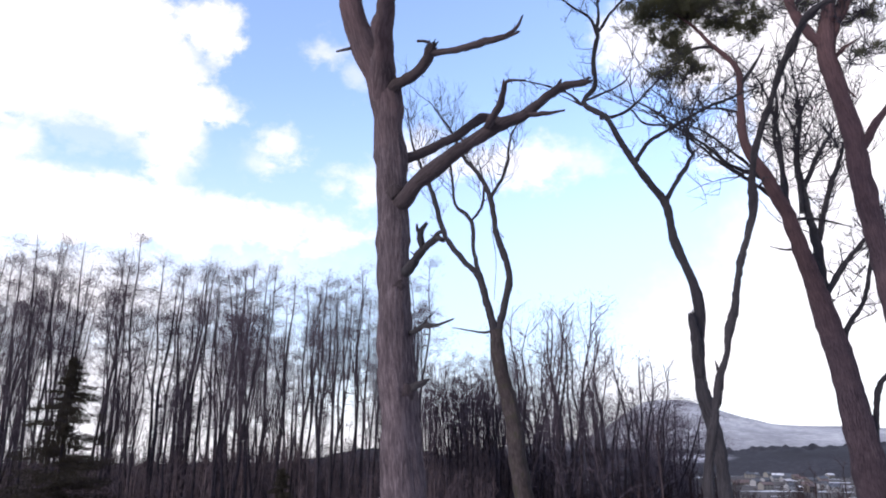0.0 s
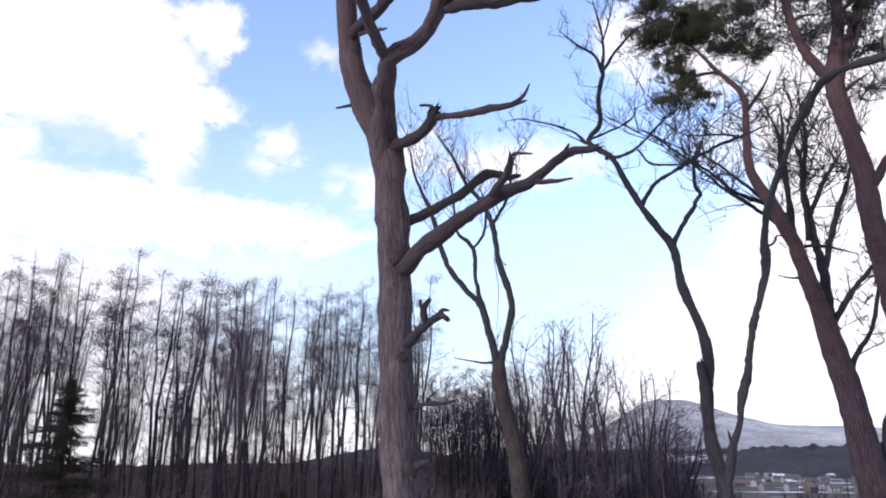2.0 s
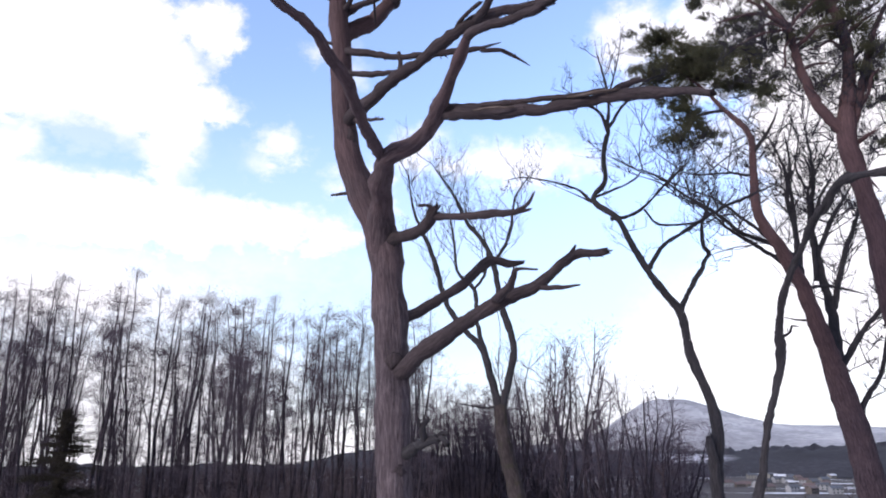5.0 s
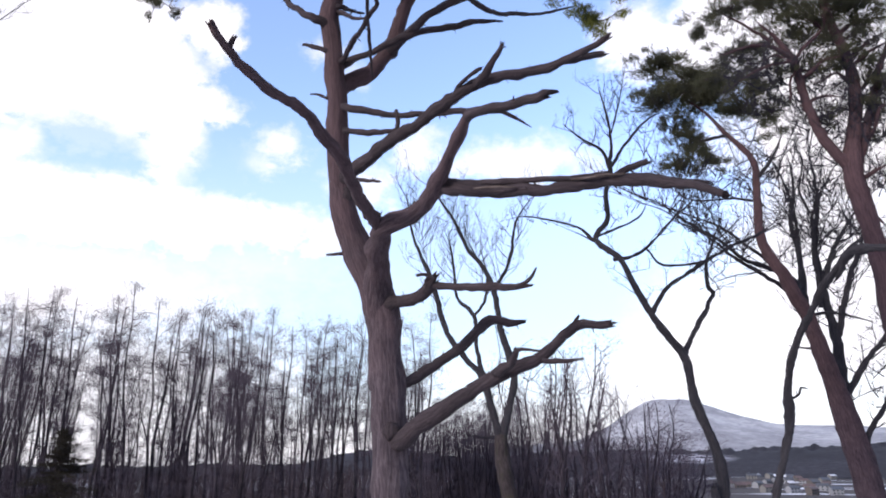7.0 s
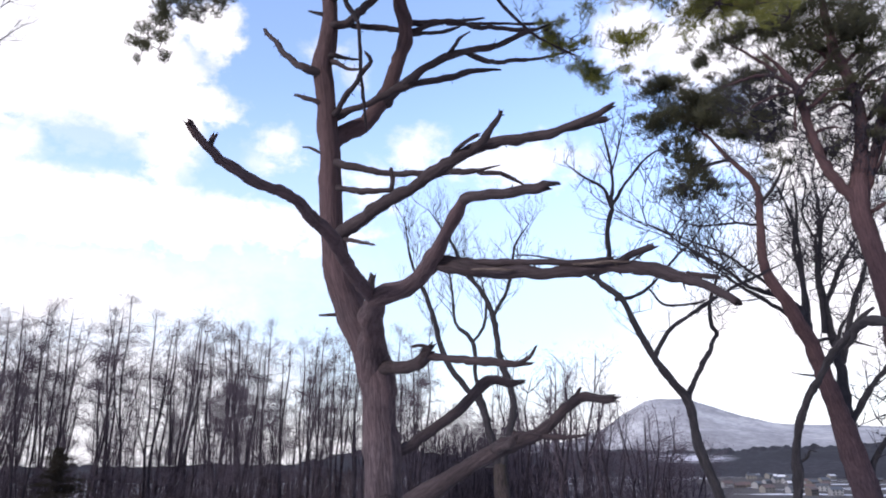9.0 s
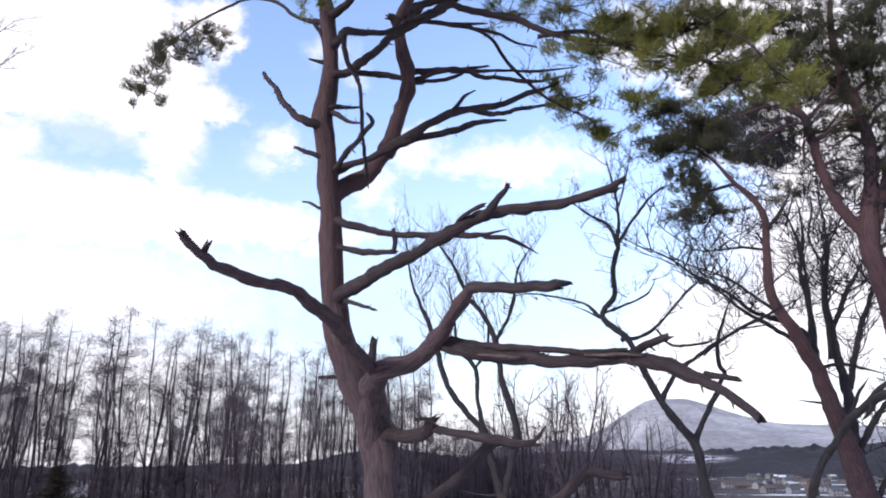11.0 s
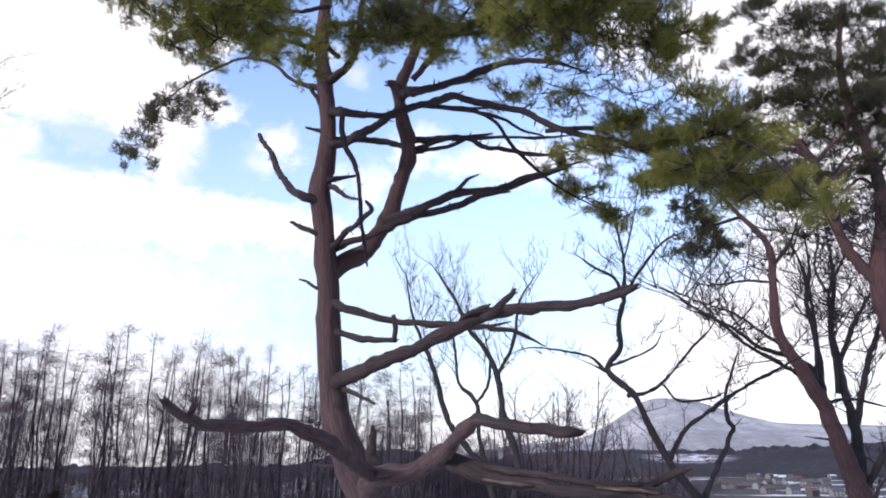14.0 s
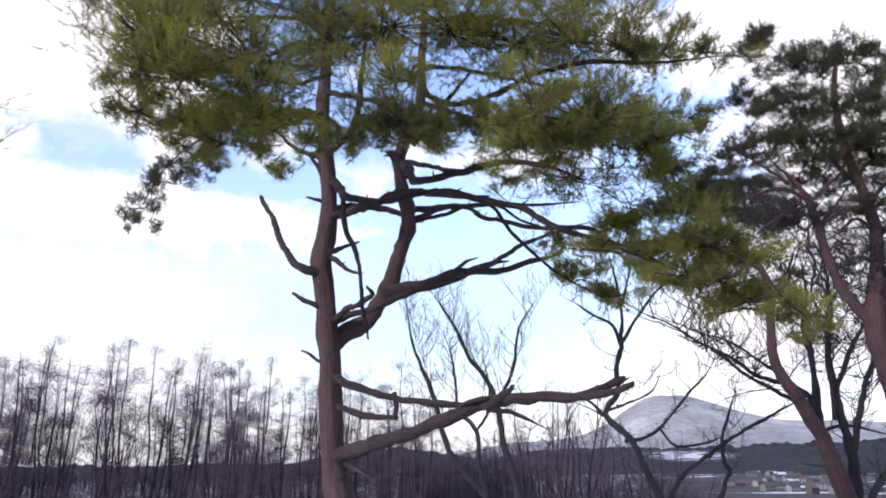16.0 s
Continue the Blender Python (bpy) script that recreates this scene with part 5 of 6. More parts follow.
red_pine_limb("limb", "plain", (12.1, 23.2, 10.4, 0.11), (12.6, 24.2, 11.2, 0.09), (12.96, 24.5, 13.01, 0.067), (12.91, 24.5, 14.72, 0.051), (12.58, 24.5, 16.05, 0.035), (12.25, 24.5, 16.74, 0.017))
red_pine_limb("limb", "plain", (13.58, 24.8, 10.8, 0.082), (13.67, 24.8, 12.66, 0.067), (13.84, 24.8, 14.38, 0.051), (14.58, 24.8, 15.71, 0.035), (15.16, 24.8, 16.62, 0.018))
red_pine_limb("limb", "plain", (13.74, 24.8, 14.38, 0.051), (13.45, 24.8, 15.26, 0.043), (13.76, 24.8, 16.62, 0.026), (13.33, 24.8, 17.32, 0.018))
sprays(red_pine, RED_AT, [
    ((11.86, 24.00, 11.92), (6.38, 22.00, 14.10), 13, 2.03),
    ((10.77, 23.50, 12.61), (7.26, 22.50, 14.09), 10, 1.88),
    ((10.98, 23.60, 11.78), (7.60, 22.50, 13.44), 10, 2.03),
    ((11.53, 24.00, 14.56), (7.90, 22.60, 14.27), 10, 1.88),
    ((12.96, 24.50, 13.01), (12.29, 24.50, 16.69), 20, 1.79),
    ((13.67, 24.80, 12.66), (15.15, 24.80, 16.57), 20, 1.79),
    ((13.82, 25.00, 11.74), (14.19, 25.00, 17.02), 20, 1.79),
    ((14.14, 25.00, 12.45), (15.72, 25.00, 14.74), 14, 1.63),
    ((14.09, 25.00, 9.70), (16.14, 25.00, 15.24), 20, 1.79),
    ((14.58, 25.00, 8.38), (17.00, 25.00, 10.71), 11, 1.34),
    ((11.65, 24.40, 14.91), (11.53, 24.20, 17.07), 11, 1.48),
    ((14.68, 25.00, 6.48), (16.74, 25.00, 11.05), 11, 1.34),
], DARK_TWIG, 53, 0.03, levels=2, kids=5, follow=0.12)
red_pine_pad = pad_maker(red_pine, RED_AT, DARK_NEEDLES, 0.14, 0.0095, 28, 21, 5.2)
red_pine_pad(7.84, 22.40, 19.36, 0.7, 0.8, 0.3, 130)
red_pine_pad(8.96, 22.40, 18.57, 1, 1, 0.4, 200)
red_pine_pad(7.50, 22.40, 17.91, 0.8, 0.8, 0.3, 130)
red_pine_pad(9.29, 22.40, 17.91, 1.1, 1, 0.4, 200)
red_pine_pad(10.66, 22.40, 17.79, 0.9, 1, 0.35, 110)
red_pine_pad(11.61, 22.40, 17.46, 0.6, 0.8, 0.2, 45)
red_pine_pad(8.63, 22.40, 16.40, 0.6, 0.7, 0.3, 75)
red_pine_pad(8.05, 22.40, 15.46, 0.7, 0.7, 0.28, 62)
red_pine_pad(9.21, 22.40, 15.46, 0.5, 0.5, 0.2, 34)
red_pine_pad(9.48, 22.40, 18.68, 0.9, 1, 0.3, 110)
red_pine_pad(10.72, 22.40, 19.80, 0.8, 0.9, 0.2, 45)
red_pine_pad(10.72, 22.20, 18.64, 0.5, 0.5, 0.2, 36)
red_pine_pad(10.28, 22.00, 17.32, 0.5, 0.5, 0.2, 40)
red_pine_pad(8.12, 22.40, 16.88, 0.5, 0.6, 0.3, 50)
red_pine_pad(8.64, 22.40, 15.95, 0.45, 0.5, 0.25, 40)
TALL_AT = (11.9, 16.9, -1.0)
tall_pine = thing("pine_tree", TALL_AT, "thick pine with reddish upper bark and a dark dense crown", "pine tree", "pines")
tall_pine_limb = tree_limbs(tall_pine, TALL_AT, {"trunk": RED_BARK, "limb": RED_BARK}, 8)
tall_pine_limb("trunk", "plain", (11.81, 16.9, 0.86, 0.304), (11.47, 16.8, 3.39, 0.297), (11.09, 16.7, 5.27, 0.284), (10.95, 16.7, 7.14, 0.273), (10.81, 16.7, 8.82, 0.258), (10.81, 16.7, 10.1, 0.253), (10.67, 16.7, 11.1, 0.239), (10.51, 16.7, 12.26, 0.239), (10.51, 16.7, 12.97, 0.237), (10.76, 16.7, 14.01, 0.164), (10.95, 16.7, 15.17, 0.145), (10.74, 16.6, 16.22, 0.135), (10.43, 16.5, 17.31, 0.113), (10.4, 16.5, 18.77, 0.081), (10.72, 16.5, 20.3, 0.041))
tall_pine_limb("limb", "plain", (10.44, 16.7, 12.81, 0.148), (9.96, 16.7, 13.44, 0.13), (9.63, 16.7, 14.42, 0.122), (9.47, 16.7, 15.6, 0.103), (9.15, 16.6, 16.32, 0.073), (8.51, 16.5, 16.96, 0.036))
tall_pine_limb("limb", "plain", (10.59, 16.7, 12.73, 0.128), (11.22, 16.7, 14.33, 0.111), (11.79, 16.7, 15.85, 0.083), (12.71, 16.7, 17.44, 0.053))
tall_pine_limb("limb", "plain", (10.81, 16.7, 9.71, 0.15), (10.97, 16.7, 9.78, 0.135), (11.43, 16.5, 10.49, 0.101), (12.13, 16.3, 11.37, 0.071))
tall_pine_limb("limb", "plain", (9.47, 16.7, 15.6, 0.057), (10.06, 16.9, 15.81, 0.042), (10.7, 17, 16.57, 0.021))
tall_pine_limb("limb", "plain", (10.72, 16.6, 16.31, 0.062), (10.22, 16.8, 17.16, 0.048), (9.69, 17, 18.22, 0.027))
tall_pine_limb("limb", "plain", (10.88, 16.67, 15.48, 0.084), (10.82, 16.7, 15.51, 0.076), (11.41, 16.5, 16.07, 0.046), (11.93, 16.3, 16.28, 0.031))
tall_pine_limb("limb", "plain", (9.36, 16.7, 15.86, 0.047), (8.32, 16.2, 15.39, 0.035), (7.33, 15.8, 14.67, 0.015))
tall_pine_limb("limb", "plain", (9.54, 16.70, 15.83, 0.075), (8.91, 16.52, 16.15, 0.060), (8.18, 16.33, 16.12, 0.045), (7.12, 16.15, 15.67, 0.020))
tall_pine_limb("limb", "plain", (9.53, 16.70, 15.32, 0.060), (9.69, 16.42, 15.40, 0.045), (9.89, 16.14, 15.55, 0.040), (10.19, 15.87, 15.52, 0.020))
tall_pine_limb("limb", "plain", (9.45, 16.70, 14.56, 0.050), (9.99, 16.63, 14.79, 0.040), (10.54, 16.55, 14.70, 0.018))
tall_pine_limb("limb", "plain", (9.19, 16.70, 14.72, 0.035), (9.12, 16.46, 15.14, 0.030), (9.19, 16.22, 15.32, 0.030))
tall_pine_limb("limb", "plain", (10.73, 16.70, 12.49, 0.070), (10.80, 16.40, 12.53, 0.055), (10.97, 16.09, 12.60, 0.035))
tall_pine_limb("limb", "plain", (10.63, 16.70, 11.75, 0.060), (10.81, 16.63, 11.44, 0.045), (10.98, 16.56, 11.12, 0.030))
tall_pine_limb("limb", "plain", (10.97, 16.70, 14.87, 0.070), (11.53, 16.99, 15.43, 0.055), (12.37, 17.29, 16.23, 0.035))
tall_pine_limb("limb", "plain", (10.97, 16.70, 15.92, 0.070), (11.60, 16.91, 16.54, 0.050), (12.43, 17.12, 17.12, 0.030))
tall_pine_limb("limb", "plain", (10.68, 16.70, 16.59, 0.060), (11.41, 16.89, 17.21, 0.045), (12.48, 17.07, 17.54, 0.030))
tall_pine_limb("limb", "plain", (9.53, 16.70, 16.01, 0.055), (9.81, 16.51, 16.35, 0.045), (10.16, 16.31, 16.67, 0.030), (10.06, 16.12, 16.96, 0.020))
tall_pine_limb("limb", "plain", (8.93, 16.70, 16.43, 0.050), (8.58, 16.73, 16.79, 0.040), (8.12, 16.75, 17.15, 0.030), (7.43, 16.78, 17.60, 0.015))
tall_pine_limb("limb", "plain", (10.79, 16.70, 15.27, 0.050), (10.40, 16.54, 15.43, 0.040), (9.91, 16.39, 15.10, 0.030), (9.45, 16.23, 14.93, 0.015))
tall_pine_limb("limb", "plain", (10.94, 16.70, 13.46, 0.060), (11.14, 16.47, 13.81, 0.050), (11.14, 16.24, 14.16, 0.040), (11.23, 16.01, 14.27, 0.030))
tall_pine_limb("limb", "plain", (8.68, 16.70, 15.93, 0.030), (8.83, 16.42, 15.89, 0.030), (9.08, 16.15, 15.50, 0.035))
sprays(tall_pine, TALL_AT, [
    ((9.53, 16.80, 15.26), (10.58, 16.80, 12.65), 18, 1.2),
    ((10.55, 16.70, 12.77), (10.77, 16.60, 15.84), 18, 1.2),
    ((10.72, 16.70, 12.93), (11.96, 16.60, 15.12), 16, 1.2),
    ((9.58, 16.80, 15.08), (8.25, 16.50, 15.41), 14, 1.08),
    ((10.88, 16.70, 12.11), (11.50, 16.40, 12.60), 10, 1.08),
    ((9.49, 16.70, 15.69), (7.33, 15.80, 14.67), 14, 0.96),
    ((10.85, 16.70, 15.68), (12.01, 16.30, 16.28), 14, 0.96),
], DARK_TWIG, 55, 0.02, levels=2, kids=5, follow=0.25)
sprays(tall_pine, TALL_AT, [
    ((10.92, 16.50, 14.17), (12.20, 16.50, 15.15), 9, 0.8),
    ((10.77, 16.40, 13.16), (11.95, 16.40, 13.85), 9, 0.8),
    ((10.70, 16.30, 11.78), (11.64, 16.30, 12.52), 7, 0.7),
    ((10.37, 16.80, 14.55), (9.31, 16.80, 13.67), 8, 0.8),
    ((10.33, 16.80, 15.28), (9.09, 16.80, 14.38), 8, 0.8),
    ((11.92, 16.20, 14.76), (11.21, 16.20, 12.96), 7, 0.8),
    ((10.80, 16.60, 14.95), (10.11, 16.60, 13.54), 6, 0.7),
    ((9.07, 17.20, 15.19), (8.11, 17.20, 13.92), 7, 0.8),
], DARK_TWIG, 57, 0.02, levels=2, kids=5, follow=0.25)
tall_pine_pad = pad_maker(tall_pine, TALL_AT, DARK_NEEDLES, 0.12, 0.0075, 28, 31, 2.9)
tall_pine_pad(8.43, 16.00, 20.44, 0.5, 0.6, 0.3, 110)
tall_pine_pad(7.98, 16.00, 19.85, 0.4, 0.5, 0.2, 70)
tall_pine_pad(9.41, 16.50, 19.89, 0.65, 0.7, 0.35, 150)
tall_pine_pad(10.88, 16.80, 20.41, 0.6, 0.7, 0.35, 140)
tall_pine_pad(11.96, 17.00, 20.08, 0.6, 0.7, 0.3, 130)
tall_pine_pad(8.64, 16.50, 18.71, 0.75, 0.8, 0.3, 190)
tall_pine_pad(7.76, 16.20, 18.72, 0.4, 0.5, 0.2, 80)
tall_pine_pad(9.99, 16.80, 18.69, 0.8, 0.8, 0.35, 220)
tall_pine_pad(11.49, 17.00, 18.78, 0.8, 0.8, 0.35, 200)
tall_pine_pad(8.98, 16.60, 17.69, 0.8, 0.8, 0.25, 160)
tall_pine_pad(10.51, 17.00, 17.53, 0.9, 0.8, 0.3, 200)
tall_pine_pad(11.67, 17.00, 17.28, 0.8, 0.8, 0.3, 160)
tall_pine_pad(7.78, 17.00, 17.48, 0.5, 0.6, 0.15, 60)
tall_pine_pad(8.34, 17.50, 16.70, 0.6, 0.6, 0.15, 70)
tall_pine_pad(9.58, 17.20, 16.73, 0.6, 0.6, 0.15, 80)
tall_pine_pad(10.52, 16.00, 15.79, 0.5, 0.5, 0.2, 60)
tall_pine_pad(10.53, 16.80, 16.56, 0.7, 0.7, 0.2, 90)
tall_pine_pad(9.85, 16.50, 17.88, 0.8, 0.7, 0.25, 120)
tall_pine_pad(11.17, 16.50, 17.78, 0.8, 0.7, 0.25, 120)
tall_pine_pad(9.34, 16.60, 17.12, 0.7, 0.7, 0.2, 100)
tall_pine_pad(8.40, 16.60, 17.78, 0.5, 0.6, 0.2, 80)
tall_pine_pad(11.64, 16.60, 19.24, 0.6, 0.6, 0.25, 90)
tall_pine_pad(7.27, 17.00, 16.99, 0.4, 0.5, 0.12, 40)
tall_pine_pad(9.07, 17.60, 16.08, 0.5, 0.5, 0.15, 50)
tall_pine_pad(8.23, 16.00, 18.25, 0.5, 0.6, 0.2, 45)
tall_pine_pad(10.42, 16.30, 17.27, 0.6, 0.6, 0.15, 50)
tall_pine_pad(7.82, 16.40, 17.44, 0.6, 0.7, 0.2, 55)
tall_pine_pad(9.54, 17.00, 16.95, 0.6, 0.7, 0.15, 36)
tall_pine_pad(10.60, 16.50, 17.49, 0.6, 0.7, 0.2, 60)
tall_pine_pad(11.60, 16.50, 18.02, 0.7, 0.7, 0.3, 110)
tall_pine_pad(11.30, 16.30, 14.45, 0.4, 0.4, 0.2, 50)
tall_pine_pad(8.27, 17.00, 15.22, 0.5, 0.5, 0.15, 36)
tall_pine_pad(9.44, 17.00, 15.67, 0.5, 0.5, 0.15, 36)
tall_pine_pad(9.99, 17.20, 14.44, 0.5, 0.5, 0.15, 34)
tall_pine_pad(11.67, 16.60, 15.21, 0.5, 0.5, 0.2, 40)
tall_pine_pad(8.96, 17.40, 14.29, 0.5, 0.5, 0.13, 34)
tall_pine_pad(11.48, 16.60, 13.72, 0.4, 0.4, 0.15, 30)
tall_pine_pad(10.50, 17.00, 15.85, 0.5, 0.5, 0.15, 36)
tall_pine_pad(7.38, 17.40, 15.86, 0.4, 0.4, 0.15, 26)
tall_pine_pad(11.67, 16.50, 14.97, 0.5, 0.5, 0.18, 36)
tall_pine_pad(11.09, 16.60, 15.32, 0.5, 0.5, 0.15, 30)
tall_pine_pad(11.64, 16.30, 13.61, 0.4, 0.4, 0.13, 26)
tall_pine_pad(10.48, 17.00, 15.65, 0.5, 0.5, 0.13, 26)
tall_pine_pad(11.31, 16.20, 12.30, 0.35, 0.35, 0.1, 18)
tall_pine_pad(7.65, 16.45, 16.11, 0.45, 0.5, 0.12, 20)
tall_pine_pad(8.20, 16.95, 15.42, 0.45, 0.5, 0.12, 22)
tall_pine_pad(8.84, 16.88, 15.46, 0.45, 0.5, 0.12, 19)
tall_pine_pad(10.54, 16.86, 16.11, 0.45, 0.5, 0.12, 14)
tall_pine_pad(10.48, 16.86, 14.88, 0.45, 0.5, 0.12, 14)
tall_pine_pad(11.45, 16.44, 15.60, 0.45, 0.5, 0.12, 16)
tall_pine_pad(11.74, 16.52, 16.55, 0.45, 0.5, 0.12, 20)
tall_pine_pad(11.52, 16.74, 17.04, 0.45, 0.5, 0.12, 20)
tall_pine_pad(10.03, 16.81, 16.33, 0.45, 0.5, 0.12, 16)
tall_pine_pad(8.79, 16.90, 16.09, 0.45, 0.5, 0.12, 14)
tall_pine_pad(10.47, 16.92, 14.19, 0.45, 0.5, 0.12, 10)
tall_pine_pad(11.32, 16.36, 14.37, 0.45, 0.5, 0.12, 13)
tall_pine_pad(9.64, 16.78, 20.39, 0.6, 0.6, 0.25, 70)
tall_pine_pad(10.70, 16.84, 20.07, 0.6, 0.6, 0.25, 80)
tall_pine_pad(11.59, 16.70, 20.33, 0.6, 0.6, 0.25, 70)
tall_pine_pad(11.04, 16.44, 18.95, 0.6, 0.6, 0.25, 60)
tall_pine_pad(9.85, 16.68, 19.10, 0.6, 0.6, 0.25, 50)


# ---- the wood behind ----
def twig_cloud(blades, centre, out, wide, flat, count, rnd, long_=0.3, thin=0.02):
    """Adds count fine twigs in a loose flattened cluster."""
    for k in range(count):
        c = Vector(centre) + Vector((rnd.gauss(0, wide), rnd.gauss(0, wide), rnd.gauss(0, flat)))
        d = (Vector(out) * 0.6 + Vector((rnd.gauss(0, 0.6), rnd.gauss(0, 0.6), rnd.gauss(0.25, 0.45)))).normalized()
        e = c + d * long_ * rnd.uniform(0.5, 1.3)
        side = d.cross(Vector((rnd.uniform(-1, 1), rnd.uniform(-1, 1), rnd.uniform(-1, 1)))).normalized() * thin * rnd.uniform(0.35, 0.6)
        blades.extend(((c - side)[:], (c + side)[:], e[:]))


def bough(verts, faces, blades, start, out, length, radius, rnd, twigs, wide, flat):
    """A thin bough with side twigs that end in clusters."""
    p, d = Vector(start), Vector(out).normalized()
    path, ends = [(*p, radius)], []
    for i in range(3):
        d = (d + Vector((rnd.gauss(0, 0.16), rnd.gauss(0, 0.16), rnd.gauss(-0.05, 0.12)))).normalized()
        p = p + d * length / 3
        path.append((*p, radius * (0.8 - 0.22 * i)))
        if i:
            ends.append((p.copy(), d.copy()))
    tube(verts, faces, path, 3, close=False)
    for k in range(3):
        q = Vector(path[rnd.randint(1, 3)][:3])
        e = (d + Vector((rnd.gauss(0, 0.7), rnd.gauss(0, 0.7), rnd.gauss(0.15, 0.4)))).normalized()
        f = q + e * length * rnd.uniform(0.25, 0.5)
        tube(verts, faces, [(*q, radius * 0.5), (*f, radius * 0.15)], 3, close=False)
        ends.append((f, e))
    for q, e in ends:
        twig_cloud(blades, q, e, wide, flat, max(2, int(twigs / len(ends) * rnd.uniform(0.4, 1.6))), rnd)


def with_blades(verts, faces, blades):
    n = len(verts)
    return verts + blades, faces + [(n + 3 * i, n + 3 * i + 1, n + 3 * i + 2) for i in range(len(blades) // 3)]


def tall_bare_tree(seed, high, thick):
    """A slim upright leafless tree with flat sprays of twigs in its upper half, built at the origin."""
    rnd = random.Random(seed)
    tree = thing("woodland_tree", (0, 0, 0), "tall slim leafless tree with wispy flat twigs in a wood", "tree", "trees of the wood")
    pts, x, y = [], 0.0, 0.0
    lx, ly = rnd.uniform(-0.04, 0.05), rnd.uniform(-0.03, 0.03)
    for i in range(9):
        k = i / 8
        pts.append((x, y, high * k - 0.2, thick * (1 - k) ** 0.8 + 0.012))
        x += high / 8 * lx + rnd.gauss(0, 0.15)
        y += high / 8 * ly + rnd.gauss(0, 0.15)
    path = glide(pts, high / 26)
    verts, faces = [], []
    tube(verts, faces, path, 6, 0.1, False, seed)
    stems = [path]
    for f in range(rnd.choice((1, 1, 2, 2))):
        k = rnd.uniform(0.3, 0.6)
        q = path[int(k * (len(path) - 1))]
        turn, fall = rnd.uniform(0, 6.283), high * (1 - k) * rnd.uniform(0.6, 0.85)
        sx, sy = math.cos(turn), math.sin(turn)
        stem = glide([(*q[:3], q[3] * 0.6), (q[0] + sx * 0.7, q[1] + sy * 0.7, q[2] + fall * 0.4, q[3] * 0.42),
                      (q[0] + sx * 1.2 + rnd.gauss(0, 0.2), q[1] + sy * 1.2, q[2] + fall, 0.012)], 0.8)
        tube(verts, faces, stem, 5, 0.1, False, seed + f + 1)
        stems.append(stem)
    mesh_part("trunk", verts, faces, FOREST_BARK, tree)
    verts, faces, blades = [], [], []
    for s, stem in enumerate(stems):
        count = rnd.randint(26, 34) if s == 0 else 10
        for b in range(count):
            k = 0.25 + 0.75 * ((b + rnd.random()) / count) ** 0.8
            q = stem[min(len(stem) - 1, int(k * (len(stem) - 1)))]
            turn = rnd.uniform(0, 6.283)
            long_ = (0.5 + 1.15 * math.sin(min(1.0, (1.06 - k) * 2.0) * 1.5)) * rnd.uniform(0.45, 1.2) * (1.0 if k > 0.5 else 0.7)
            bough(verts, faces, blades, q[:3], (math.cos(turn), math.sin(turn), rnd.uniform(0.25, 1.3)), long_, 0.017, rnd,
                  rnd.choice((18, 54, 130)) if k > 0.5 else rnd.choice((8, 22, 54)), 0.23, 0.16)
    verts, faces = with_blades(verts, faces, blades)
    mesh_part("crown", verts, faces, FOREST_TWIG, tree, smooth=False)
    return tree


def spreading_bare_tree(seed, high, wide=1.0):
    """A leafless tree of several stems that fan out from the foot into a rounded crown of fine twigs."""
    rnd = random.Random(seed)
    tree = thing("woodland_tree", (0, 0, 0), "many-stemmed leafless tree with a fan of fine twigs", "tree", "trees of the wood")
    verts, faces = [], []
    stems = rnd.randint(3, 5)
    crown_v, crown_f, blades = [], [], []
    for s in range(stems):
        turn = 6.283 * s / stems + rnd.uniform(-0.4, 0.4)
        lean = rnd.uniform(0.04, 0.2) * wide
        tall = high * rnd.uniform(0.78, 1.0)
        pts = []
        for i in range(7):
            k = i / 6
            o = high * lean * k ** 0.8
            pts.append((math.cos(turn) * o + rnd.gauss(0, 0.14), math.sin(turn) * o + rnd.gauss(0, 0.14), tall * k - 0.2 * (i == 0), 0.11 * (1 - k) + 0.014))
        path = glide(pts, high / 20)
        tube(verts, faces, path, 6, 0.1, False, seed + s)
        for b in range(14):
            k = 0.26 + 0.74 * (b + rnd.random()) / 14
            q = path[int(k * (len(path) - 1))]
            way_ = turn + rnd.gauss(0, 1.1)
            bough(crown_v, crown_f, blades, q[:3], (math.cos(way_), math.sin(way_), rnd.uniform(0.9, 2.4) / wide ** 2), rnd.uniform(0.8, 2.2) * (1.2 - 0.5 * k), 0.026, rnd,
                  int(rnd.choice((16, 36, 60)) * wide ** 1.5), 0.26 * wide ** 0.5, 0.26)
    mesh_part("trunk", verts, faces, FOREST_BARK, tree)
    crown_v, crown_f = with_blades(crown_v, crown_f, blades)
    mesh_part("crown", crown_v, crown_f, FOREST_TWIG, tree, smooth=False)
    return tree


def plant(variants, x, y, size, turn, used):
    """Sets a tree on the ground: each variant once as built, then its copies."""
    i = len(used) % len(variants) if len(used) < len(variants) else rnd.randrange(len(variants))
    place = pose(x, y, ground_height(x, y), rnd.gauss(0, 1.7), rnd.gauss(0.8, 1.9), turn)
    if len(used) < len(variants):
        ob = variants[i]
    else:
        ob = copy_thing(variants[i], place)
    ob.matrix_basis = place @ Matrix.Diagonal((size, size, size, 1))
    used.append(ob)


rnd = random.Random(7)
slender = [tall_bare_tree(40 + i, 17.0, 0.095 + 0.02 * (i % 3)) for i in range(7)]
used = []
